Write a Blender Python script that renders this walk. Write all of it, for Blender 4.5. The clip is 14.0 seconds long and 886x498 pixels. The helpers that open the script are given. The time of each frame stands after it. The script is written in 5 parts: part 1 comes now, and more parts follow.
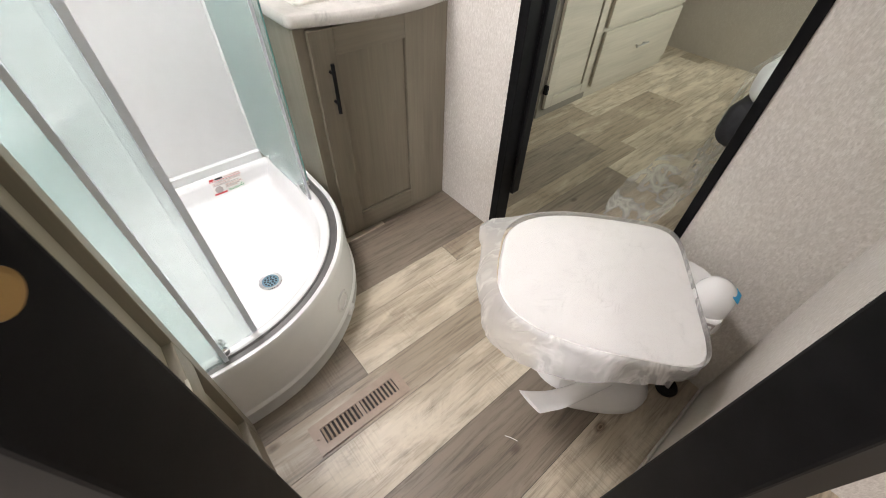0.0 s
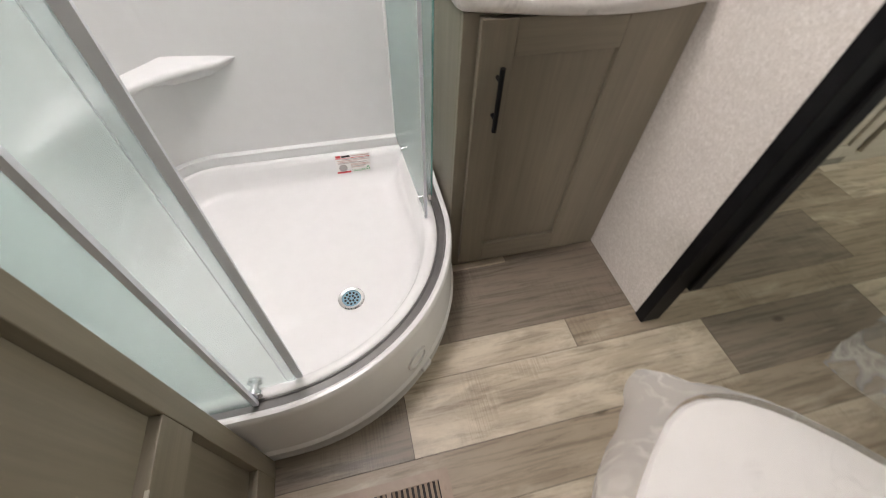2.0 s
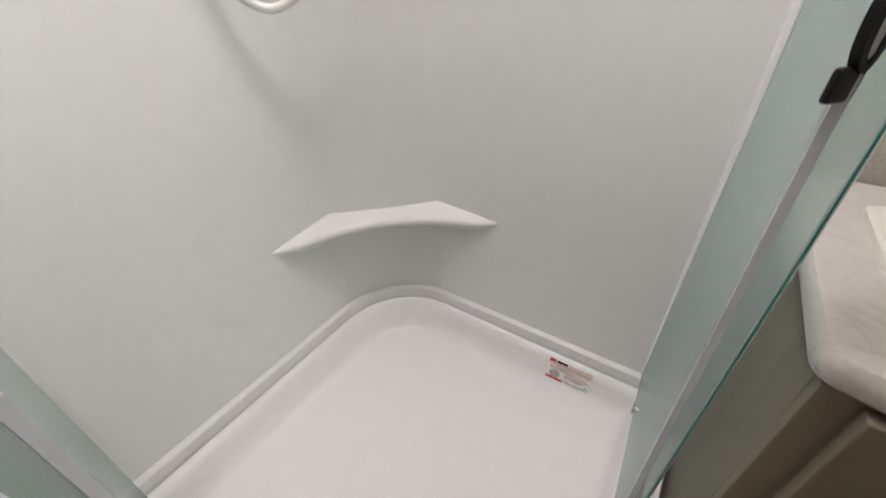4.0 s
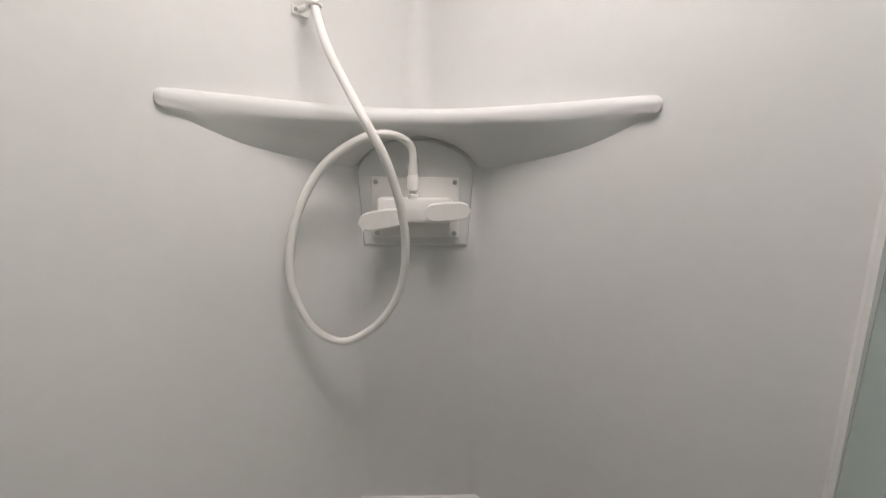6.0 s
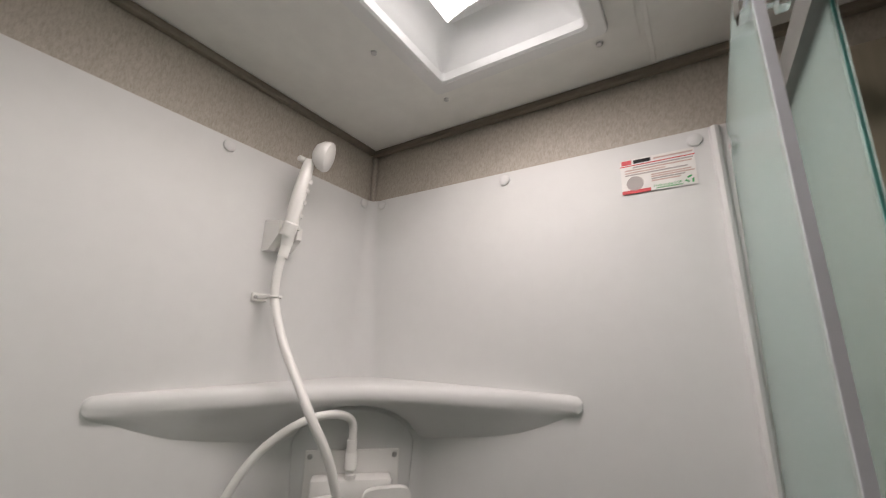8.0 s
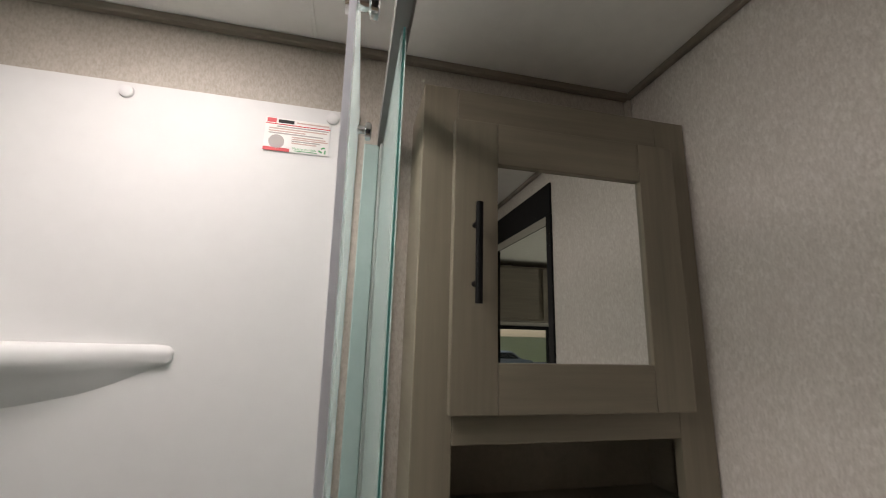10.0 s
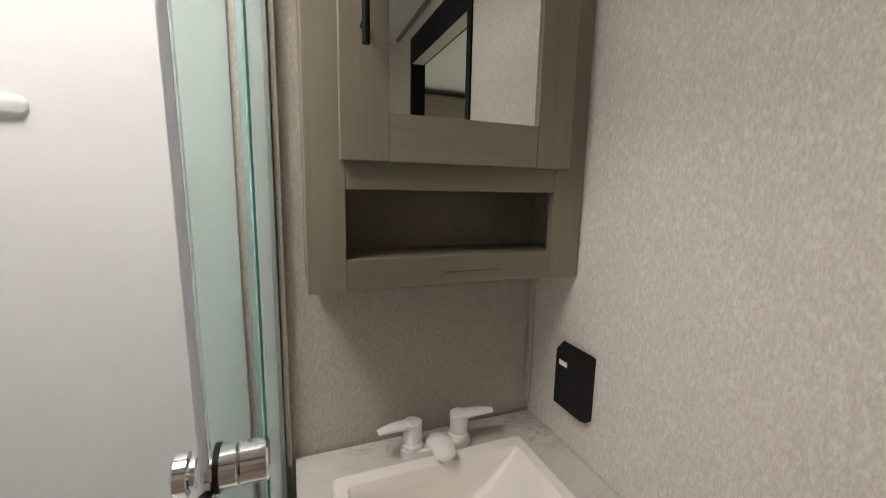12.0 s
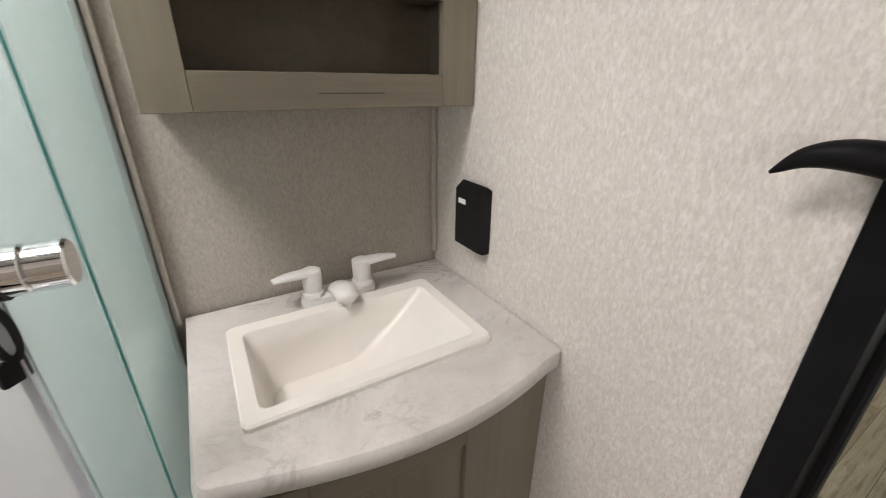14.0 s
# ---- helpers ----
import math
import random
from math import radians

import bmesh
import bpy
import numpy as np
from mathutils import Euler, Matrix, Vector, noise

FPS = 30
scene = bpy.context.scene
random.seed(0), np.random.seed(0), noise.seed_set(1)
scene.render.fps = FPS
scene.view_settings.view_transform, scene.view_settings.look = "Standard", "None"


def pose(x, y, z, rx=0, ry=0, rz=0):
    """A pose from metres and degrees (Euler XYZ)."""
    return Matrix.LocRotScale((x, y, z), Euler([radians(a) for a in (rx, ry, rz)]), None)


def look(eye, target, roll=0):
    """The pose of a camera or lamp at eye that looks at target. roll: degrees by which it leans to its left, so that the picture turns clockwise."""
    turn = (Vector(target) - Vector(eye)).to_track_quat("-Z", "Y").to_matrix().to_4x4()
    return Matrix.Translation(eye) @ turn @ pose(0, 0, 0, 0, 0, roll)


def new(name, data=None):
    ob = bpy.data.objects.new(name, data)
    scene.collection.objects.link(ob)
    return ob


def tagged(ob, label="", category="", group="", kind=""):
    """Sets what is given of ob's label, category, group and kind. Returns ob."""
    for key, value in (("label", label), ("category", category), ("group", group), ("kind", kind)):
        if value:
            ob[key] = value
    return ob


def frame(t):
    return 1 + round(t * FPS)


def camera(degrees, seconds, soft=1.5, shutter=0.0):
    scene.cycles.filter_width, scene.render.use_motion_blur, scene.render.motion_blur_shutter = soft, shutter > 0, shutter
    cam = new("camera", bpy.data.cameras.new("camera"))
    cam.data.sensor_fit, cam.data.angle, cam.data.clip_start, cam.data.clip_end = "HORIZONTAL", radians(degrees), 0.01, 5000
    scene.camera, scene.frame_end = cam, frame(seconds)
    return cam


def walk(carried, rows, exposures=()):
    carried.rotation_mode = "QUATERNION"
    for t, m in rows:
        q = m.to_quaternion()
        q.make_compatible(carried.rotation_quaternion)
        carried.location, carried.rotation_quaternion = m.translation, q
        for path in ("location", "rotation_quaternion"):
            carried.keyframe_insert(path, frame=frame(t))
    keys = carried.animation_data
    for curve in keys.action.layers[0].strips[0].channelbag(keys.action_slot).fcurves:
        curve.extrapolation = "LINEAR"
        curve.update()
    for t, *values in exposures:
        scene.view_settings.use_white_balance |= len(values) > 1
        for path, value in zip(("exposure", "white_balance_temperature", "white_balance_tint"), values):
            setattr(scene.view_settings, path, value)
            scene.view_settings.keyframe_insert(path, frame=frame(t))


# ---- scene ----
cam = camera(96.5, 14.0, soft=0.8, shutter=0.25)
PATH = [
    (0, (0.475, -1.53, 1.165), (1.38, -0.5, -0.291), 2.1),
    (0.5, (0.559, -1.492, 1.12), (1.31, -0.533, -0.467), 1.4),
    (1, (0.637, -1.443, 1.1), (1.251, -0.47, -0.536), 0.6),
    (1.5, (0.642, -1.341, 1.078), (1.12, -0.268, -0.54), 1.2),
    (2, (0.663, -1.187, 1.086), (1.004, 0.029, -0.466), 2.55),
    (2.5, (0.706, -1.058, 1.076), (0.787, 0.238, -0.445), 2.1),
    (3, (0.747, -0.878, 1.047), (0.528, 0.44, -0.442), 1.7),
    (3.5, (0.737, -0.834, 1.059), (0.169, 0.496, -0.323), 0.7),
    (3.7, (0.741, -0.809, 1.072), (0.021, 0.526, -0.23), -0.4),
    (5.8, (0.748, -0.673, 1.357), (-0.623, 0.707, 0.893), 0.9),
    (6, (0.73, -0.695, 1.378), (-0.61, 0.741, 1.002), 0.5),
    (6.5, (0.713, -0.714, 1.441), (-0.608, 0.778, 1.26), 1.0),
    (7, (0.715, -0.736, 1.508), (-0.574, 0.792, 1.557), 1.1),
    (7.5, (0.719, -0.756, 1.545), (-0.495, 0.808, 1.816), 1.25),
    (8, (0.73, -0.761, 1.581), (-0.328, 0.869, 2.057), 1.6),
    (8.5, (0.765, -0.755, 1.622), (0.011, 1.007, 2.194), 1.3),
    (9, (0.753, -0.746, 1.612), (0.501, 1.157, 2.172), 1.2),
    (9.2, (0.764, -0.739, 1.595), (0.696, 1.192, 2.131), 1.4),
    (11.3, (0.876, -0.779, 1.435), (1.572, 1.096, 1.464), 1.1),
    (11.5, (0.879, -0.779, 1.416), (1.594, 1.087, 1.35), 1.2),
    (12, (0.89, -0.789, 1.377), (1.613, 1.049, 1.073), 1.2),
    (12.5, (0.9, -0.785, 1.327), (1.623, 1.003, 0.8), 1.1),
    (13, (0.908, -0.785, 1.278), (1.643, 0.934, 0.567), 0.8),
    (13.5, (0.925, -0.788, 1.25), (1.742, 0.839, 0.421), 0.85),
    (14, (0.97, -0.807, 1.25), (1.93, 0.762, 0.465), 0.6),
]
walk(cam, [(t, look(eye, target, roll)) for t, eye, target, roll in PATH],
     exposures=[(0, 1.08, 6350, 13), (1, 0.92, 6450, 14), (2, 0.62, 6550, 15), (2.5, 0.40, 6550, 15), (3, 0.26, 6550, 15), (3.7, 0.12, 6600, 16), (5.8, -0.75, 6800, 16), (6.5, -1.0, 6850, 16), (7.5, -1.35, 6850, 17), (8, -1.38, 6850, 16), (9.2, -1.19, 6800, 16), (11.3, -0.47, 6900, 14), (12.5, -0.14, 6750, 14), (13.2, 0.02, 6600, 14), (14, 0.36, 6500, 14)])

# ---- world and light ----
world = bpy.data.worlds.new("overcast_sky")
scene.world = world
world.use_nodes = True
wn = world.node_tree.nodes
sky = wn.new("ShaderNodeTexSky")
sky.sky_type, sky.sun_disc = "NISHITA", False
sky.sun_elevation, sky.sun_rotation = radians(48), radians(200)
world.node_tree.links.new(sky.outputs[0], wn["Background"].inputs[0])
wn["Background"].inputs[1].default_value = 0.12


def lamp(name, kind, energy, m, colour=(1, 1, 1), **more):
    data = bpy.data.lights.new(name, kind)
    data.energy, data.color = energy, colour
    for key, value in more.items():
        if key == "angle":
            data.angle = value
        elif key == "size":
            data.shape, data.size, data.size_y = "RECTANGLE", value[0], value[1]
    ob = new(name, data)
    ob.matrix_world = m
    return ob


lamp("sun", "SUN", 1.0, look((0, 0, 8), (2.2, 5.2, 0)), (1.0, 0.96, 0.9), angle=radians(12))
H_ROOF = 2.11
# sky light that comes down through the dome of the shower's roof light
lamp("dome_daylight", "AREA", 8.9, pose(0.483, -0.4395, H_ROOF - 0.019, 0, 0, 0), (1.0, 0.935, 0.905), size=(0.275, 0.505))
# added fill for the bedroom, standing in for sky light at an unseen window
lamp("bedroom_fill", "AREA", 26.0, look((4.085, -1.75, 1.33), (2.6, -1.3, 0.75)), (0.96, 1.0, 0.88), size=(0.8, 0.6))
# added fill through the entry, aimed at the east wall from an unseen window
lamp("living_fill", "AREA", 40.0, look((-1.75, -3.97, 1.43), (0.75, -1.4, 1.15)), (1.0, 0.96, 0.935), size=(0.8, 0.7))


# ---- materials ----
def material(name, rough=0.5, metal=0.0, spec=0.5):
    m = bpy.data.materials.new(name)
    m.use_nodes = True
    b = m.node_tree.nodes["Principled BSDF"]
    b.inputs["Roughness"].default_value = rough
    b.inputs["Metallic"].default_value = metal
    b.inputs["Specular IOR Level"].default_value = spec
    return m, m.node_tree.nodes, m.node_tree.links, b


def noise_at(n, l, scale, stretch=(1, 1, 1), detail=4.0, rough=0.6, distort=0.0, spread=None, own=False):
    tc = n.new("ShaderNodeTexCoord")
    mp = n.new("ShaderNodeMapping")
    mp.inputs["Scale"].default_value = stretch
    l.new(tc.outputs["Object"], mp.inputs["Vector"])
    if own:
        info = n.new("ShaderNodeObjectInfo")
        mul = n.new("ShaderNodeMath")
        mul.operation = "MULTIPLY"
        mul.inputs[1].default_value = 37.0
        l.new(info.outputs["Random"], mul.inputs[0])
        l.new(mul.outputs[0], mp.inputs["Location"])
    t = n.new("ShaderNodeTexNoise")
    t.inputs["Scale"].default_value = scale
    t.inputs["Detail"].default_value = detail
    t.inputs["Roughness"].default_value = rough
    t.inputs["Distortion"].default_value = distort
    l.new(mp.outputs[0], t.inputs["Vector"])
    return t.outputs["Fac"]


def ramp(n, l, fac, stops):
    r = n.new("ShaderNodeValToRGB")
    e = r.color_ramp.elements
    while len(e) < len(stops):
        e.new(0.5)
    for k, (at, c) in enumerate(stops):
        e[k].position, e[k].color = at, (*c, 1)
    l.new(fac, r.inputs[0])
    return r.outputs[0]


def mixed(n, l, fac, a, b, kind="MIX"):
    x = n.new("ShaderNodeMix")
    x.data_type, x.blend_type = "RGBA", kind
    for socket, value in ((x.inputs[0], fac), (x.inputs[6], a), (x.inputs[7], b)):
        if isinstance(value, (float, int)):
            socket.default_value = value
        elif isinstance(value, tuple):
            socket.default_value = (*value, 1)
        else:
            l.new(value, socket)
    return x.outputs[2]


def bumped(n, l, b, height, strength, distance=0.002):
    k = n.new("ShaderNodeBump")
    k.inputs["Strength"].default_value, k.inputs["Distance"].default_value = strength, distance
    l.new(height, k.inputs["Height"])
    l.new(k.outputs[0], b.inputs["Normal"])


def plain(name, colour, rough=0.5, metal=0.0, vary=0.06, scale=25.0, bump=0.0, bump_scale=300.0, spec=0.5):
    m, n, l, b = material(name, rough, metal, spec)
    lo, hi = (tuple(min(1.0, c * (1 + s)) for c in colour) for s in (-vary, vary))
    l.new(ramp(n, l, noise_at(n, l, scale), [(0.3, lo), (0.7, hi)]), b.inputs["Base Color"])
    if bump:
        bumped(n, l, b, noise_at(n, l, bump_scale, detail=2.0), bump, 0.001)
    return m


def woven_paper(name, dark, light, fleck):
    """Wall vinyl printed as a coarse upright weave with pale flecks."""
    m, n, l, b = material(name, 0.62)
    strands = noise_at(n, l, 1.0, (340, 340, 115), 4, 0.66)
    cross = noise_at(n, l, 1.0, (165, 165, 100), 3, 0.62)
    c = ramp(n, l, strands, [(0.30, dark), (0.64, light)])
    patch = ramp(n, l, cross, [(0.50, (0, 0, 0)), (0.66, (0.45, 0.45, 0.45))])
    c = mixed(n, l, patch, c, fleck)
    stain = ramp(n, l, noise_at(n, l, 3.0), [(0.35, (0.94, 0.94, 0.94)), (0.65, (1, 1, 1))])
    l.new(mixed(n, l, 1.0, c, stain, "MULTIPLY"), b.inputs["Base Color"])
    bumped(n, l, b, strands, 0.3, 0.001)
    return m


def grained(name, dark, light, along="z", rough=0.45, own=False):
    """Printed wood veneer, with the grain along one axis."""
    m, n, l, b = material(name, rough)
    s = {"x": (2.2, 60, 60), "y": (60, 2.2, 60), "z": (60, 60, 2.2)}[along]
    w = {"x": (1.0, 9, 9), "y": (9, 1.0, 9), "z": (9, 9, 1.0)}[along]
    fine = noise_at(n, l, 1.6, s, 6, 0.65, 0.3, own=own)
    wide = noise_at(n, l, 1.3, w, 3, 0.55, 0.8, own=own)
    c = mixed(n, l, 0.55, ramp(n, l, fine, [(0.3, dark), (0.7, light)]), ramp(n, l, wide, [(0.3, dark), (0.7, light)]))
    l.new(c, b.inputs["Base Color"])
    bumped(n, l, b, fine, 0.08, 0.0006)
    return m


def plank_vinyl(name, dark, light, pale, pale_from):
    """Weathered-oak vinyl: long grain, pale worn patches, saw marks across, dark knots."""
    m, n, l, b = material(name, 0.42)
    grain = noise_at(n, l, 1.6, (2.4, 42, 42), 9, 0.74, 0.7, own=True)
    cloud = noise_at(n, l, 1.0, (2.2, 9, 9), 4, 0.6, 0.5, own=True)
    worn = noise_at(n, l, 1.0, (3.2, 11, 11), 6, 0.66, 0.35, own=True)
    saw = noise_at(n, l, 1.0, (240, 7, 7), 2, 0.5, own=True)
    c = mixed(n, l, 0.4, ramp(n, l, grain, [(0.38, tuple(0.58 * k for k in dark)), (0.52, light), (0.66, tuple(1.06 * k for k in light))]), ramp(n, l, cloud, [(0.36, dark), (0.64, light)]))
    c = mixed(n, l, ramp(n, l, worn, [(pale_from, (0, 0, 0)), (pale_from + 0.15, (0.8, 0.8, 0.8))]), c, pale)
    marks = ramp(n, l, saw, [(0.40, (0.86, 0.845, 0.83)), (0.56, (1, 1, 1))])
    where = ramp(n, l, noise_at(n, l, 2.6, own=True), [(0.53, (0, 0, 0)), (0.60, (1, 1, 1))])
    c = mixed(n, l, where, c, mixed(n, l, 1.0, c, marks, "MULTIPLY"))
    # knots, few and drawn out along the grain
    tc, mp, info, mul, vo = (n.new("ShaderNode" + k) for k in ("TexCoord", "Mapping", "ObjectInfo", "Math", "TexVoronoi"))
    mul.operation, mul.inputs[1].default_value = "MULTIPLY", 53.0
    mp.inputs["Scale"].default_value = (2.9, 5.6, 5.6)
    l.new(info.outputs["Random"], mul.inputs[0])
    l.new(mul.outputs[0], mp.inputs["Location"])
    l.new(tc.outputs["Object"], mp.inputs["Vector"])
    l.new(mp.outputs[0], vo.inputs["Vector"])
    vo.inputs["Scale"].default_value = 1.0
    knot = ramp(n, l, vo.outputs["Distance"], [(0.015, (0.26, 0.21, 0.17)), (0.028, (0.66, 0.62, 0.57)), (0.04, (0.42, 0.37, 0.33)), (0.085, (1, 1, 1))])
    c = mixed(n, l, 1.0, c, knot, "MULTIPLY")
    l.new(c, b.inputs["Base Color"])
    l.new(ramp(n, l, cloud, [(0.3, (0.36, 0.36, 0.36)), (0.7, (0.5, 0.5, 0.5))]), b.inputs["Roughness"])
    bumped(n, l, b, grain, 0.1, 0.0008)
    return m


def marbled(name):
    m, n, l, b = material(name, 0.32)
    base = ramp(n, l, noise_at(n, l, 6.0, detail=6, distort=1.0), [(0.3, (0.50, 0.475, 0.44)), (0.7, (0.64, 0.615, 0.58))])
    vein = noise_at(n, l, 7.0, (1, 1.6, 1), 8, 0.62, 1.8)
    v = ramp(n, l, vein, [(0.46, (0, 0, 0)), (0.50, (1, 1, 1)), (0.55, (0, 0, 0))])
    soft = mixed(n, l, 1.0, v, ramp(n, l, noise_at(n, l, 7.0), [(0.42, (0, 0, 0)), (0.62, (0.7, 0.7, 0.7))]), "MULTIPLY")
    c = mixed(n, l, soft, base, (0.29, 0.272, 0.255))
    speck = ramp(n, l, noise_at(n, l, 160.0, detail=2), [(0.3, (0.93, 0.93, 0.93)), (0.5, (1, 1, 1))])
    l.new(mixed(n, l, 1.0, c, speck, "MULTIPLY"), b.inputs["Base Color"])
    return m


def clear(name, colour, rough, ior=1.45, bump=0.0):
    m, n, l, b = material(name, rough)
    b.inputs["Base Color"].default_value = (*colour, 1)
    b.inputs["Transmission Weight"].default_value = 1.0
    b.inputs["IOR"].default_value = ior
    if bump:
        bumped(n, l, b, noise_at(n, l, 60.0), bump, 0.001)
    return m


def frosted(name, colour, veil, rough, share):
    """Tinted glass whose etched face scatters part of the light."""
    m = clear(name, colour, rough, 1.16)
    n, l = m.node_tree.nodes, m.node_tree.links
    through_veil, on_veil, both, mix = (n.new("ShaderNode" + k) for k in ("BsdfTranslucent", "BsdfDiffuse", "MixShader", "MixShader"))
    through_veil.inputs[0].default_value = on_veil.inputs[0].default_value = (*veil, 1)
    both.inputs[0].default_value, mix.inputs[0].default_value = 0.5, share
    l.new(through_veil.outputs[0], both.inputs[1])
    l.new(on_veil.outputs[0], both.inputs[2])
    l.new(n["Principled BSDF"].outputs[0], mix.inputs[1])
    l.new(both.outputs[0], mix.inputs[2])
    l.new(mix.outputs[0], n["Material Output"].inputs[0])
    return m


def wrinkled_film(name, least, most, milk=0.0, scale=11.0, spread=0.45, wide=0.035):
    """Thin clear polythene with creases."""
    m, n, l, b = material(name, 0.22)
    out = n["Material Output"]
    b.inputs["Base Color"].default_value = (0.93, 0.93, 0.93, 1)
    see = n.new("ShaderNodeBsdfTransparent")
    mix = n.new("ShaderNodeMixShader")
    crease = noise_at(n, l, scale, (1, 1.7, 1), 3, 0.5, 1.8)
    ridge = ramp(n, l, crease, [(0.49 - wide, (0, 0, 0)), (0.49, (1, 1, 1)), (0.49 + wide, (0, 0, 0))])
    fine = noise_at(n, l, 5.0, detail=3)
    some = ramp(n, l, fine, [(spread, (0, 0, 0)), (spread + 0.17, (1, 1, 1))])
    folds = mixed(n, l, 1.0, ridge, some, "MULTIPLY")
    l.new(mixed(n, l, folds, (least,) * 3, (most,) * 3), mix.inputs[0])
    glow = n.new("ShaderNodeBsdfTranslucent")
    glow.inputs[0].default_value = (0.93, 0.93, 0.93, 1)
    body = n.new("ShaderNodeMixShader")
    body.inputs[0].default_value = milk
    l.new(b.outputs[0], body.inputs[1])
    l.new(glow.outputs[0], body.inputs[2])
    l.new(see.outputs[0], mix.inputs[1])
    l.new(body.outputs[0], mix.inputs[2])
    l.new(mix.outputs[0], out.inputs[0])
    bumped(n, l, b, mixed(n, l, 0.5, ridge, crease), 0.7, 0.006)
    return m


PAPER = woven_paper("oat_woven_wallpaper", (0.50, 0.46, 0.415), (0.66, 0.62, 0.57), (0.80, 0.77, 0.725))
# oat paper again, north and west walls' shade mixed into its colour
PAPER_SHADED = woven_paper("shaded_oat_woven_wallpaper", (0.36, 0.32, 0.27), (0.48, 0.44, 0.385), (0.54, 0.50, 0.45))
CEILING = plain("ceiling_vinyl", (0.78, 0.77, 0.74), 0.6, vary=0.03, bump=0.15, bump_scale=500)
BATTEN = grained("brown_batten_wood", (0.15, 0.125, 0.10), (0.24, 0.205, 0.165), "x")
SURROUND = plain("white_shower_plastic", (0.70, 0.70, 0.695), 0.52, vary=0.015, bump=0.05, bump_scale=240, spec=0.3)
PAN = plain("white_pan_plastic", (0.80, 0.795, 0.79), 0.22, vary=0.015, bump=0.03, bump_scale=260)
WOOD = grained("taupe_oak_veneer_upright", (0.160, 0.138, 0.100), (0.238, 0.207, 0.155), "z")
WOOD_X = grained("taupe_oak_veneer_level", (0.160, 0.138, 0.100), (0.238, 0.207, 0.155), "x")
WOOD_Y = grained("taupe_oak_veneer_deep", (0.160, 0.138, 0.100), (0.238, 0.207, 0.155), "y")
PLANK_LIGHT = plank_vinyl("pale_oak_vinyl", (0.30, 0.245, 0.178), (0.48, 0.41, 0.312), (0.65, 0.58, 0.46), 0.48)
PLANK_MID = plank_vinyl("taupe_oak_vinyl", (0.22, 0.175, 0.125), (0.35, 0.288, 0.212), (0.50, 0.43, 0.33), 0.54)
PLANK_DARK = plank_vinyl("brown_oak_vinyl", (0.15, 0.12, 0.09), (0.235, 0.193, 0.148), (0.33, 0.285, 0.225), 0.60)
JOINT = plain("dark_joint", (0.09, 0.075, 0.06), 0.8)
BLACK = plain("black_metal_paint", (0.006, 0.006, 0.0065), 0.5, vary=0.3, bump=0.05, spec=0.12)
BLACK_SATIN = plain("black_satin_plastic", (0.007, 0.007, 0.0075), 0.48, vary=0.3, spec=0.25)
CHROME = plain("chrome", (0.82, 0.82, 0.83), 0.06, 1.0, vary=0.01)
ALU = plain("blue_grey_seal_vinyl", (0.66, 0.68, 0.735), 0.32, 0.0, vary=0.03)
CHANNEL = plain("grey_green_channel", (0.24, 0.27, 0.255), 0.4, 0.2, vary=0.05)
JAMB = plain("pale_grey_green_jamb", (0.30, 0.40, 0.38), 0.4, 0.1, vary=0.05)
TRACK = plain("dark_grey_track_aluminium", (0.15, 0.145, 0.14), 0.45, 0.3, vary=0.1)
STEEL = plain("steel_screw", (0.5, 0.5, 0.5), 0.35, 0.9)
GLASS = frosted("frosted_green_glass", (0.93, 0.975, 0.968), (0.63, 0.79, 0.765), 0.26, 0.21)
GLASS_EDGE = plain("green_glass_edge", (0.06, 0.24, 0.215), 0.4, spec=0.2)
MIRROR = plain("silvered_mirror", (0.86, 0.88, 0.86), 0.015, 1.0, vary=0.0)
PANE = clear("window_glass", (1, 1, 1), 0.0)
DOME = clear("clear_acrylic", (0.97, 0.98, 0.98), 0.05, 1.1)
MARBLE = marbled("grey_veined_laminate")
SINK = plain("cream_sink_plastic", (0.82, 0.79, 0.73), 0.28, vary=0.015)
WHITE_PLASTIC = plain("white_glossy_plastic", (0.80, 0.79, 0.77), 0.28, vary=0.02)
PORCELAIN = plain("white_porcelain", (0.83, 0.82, 0.81), 0.16, vary=0.015)
LID = plain("white_seat_plastic", (0.80, 0.78, 0.76), 0.3, vary=0.015)
FILM = wrinkled_film("clear_polythene", 0.06, 0.17)
FILM_SHEET = wrinkled_film("loose_polythene", 0.18, 0.50, 0.3, 4.0, 0.35, 0.14)
FILM_FOLDS = wrinkled_film("folded_polythene", 0.40, 0.72, 0.4, 7.0, 0.40, 0.07)
VENT = plain("tan_vent_paint", (0.33, 0.25, 0.19), 0.45, vary=0.08, scale=60)
DARK_HOLE = plain("dark_duct", (0.03, 0.025, 0.022), 0.7)
BLUE_TAPE = plain("blue_masking_tape", (0.03, 0.36, 0.66), 0.6)
RED_PRINT = plain("red_print", (0.62, 0.06, 0.07), 0.5)
GREEN_PRINT = plain("green_print", (0.06, 0.36, 0.13), 0.5)
GREY_PRINT = plain("grey_print", (0.42, 0.38, 0.37), 0.6)
ROSE_PRINT = plain("rose_print", (0.58, 0.42, 0.38), 0.6)
PAPER_WHITE = plain("white_sticker", (0.80, 0.78, 0.76), 0.4)
BRASS = plain("brass", (0.36, 0.23, 0.09), 0.4, 1.0)
DRESSER = grained("pale_greige_veneer", (0.36, 0.33, 0.27), (0.50, 0.46, 0.38), "x")
BED_FABRIC = plain("black_mattress_fabric", (0.02, 0.021, 0.026), 0.75, vary=0.3, bump=0.3)
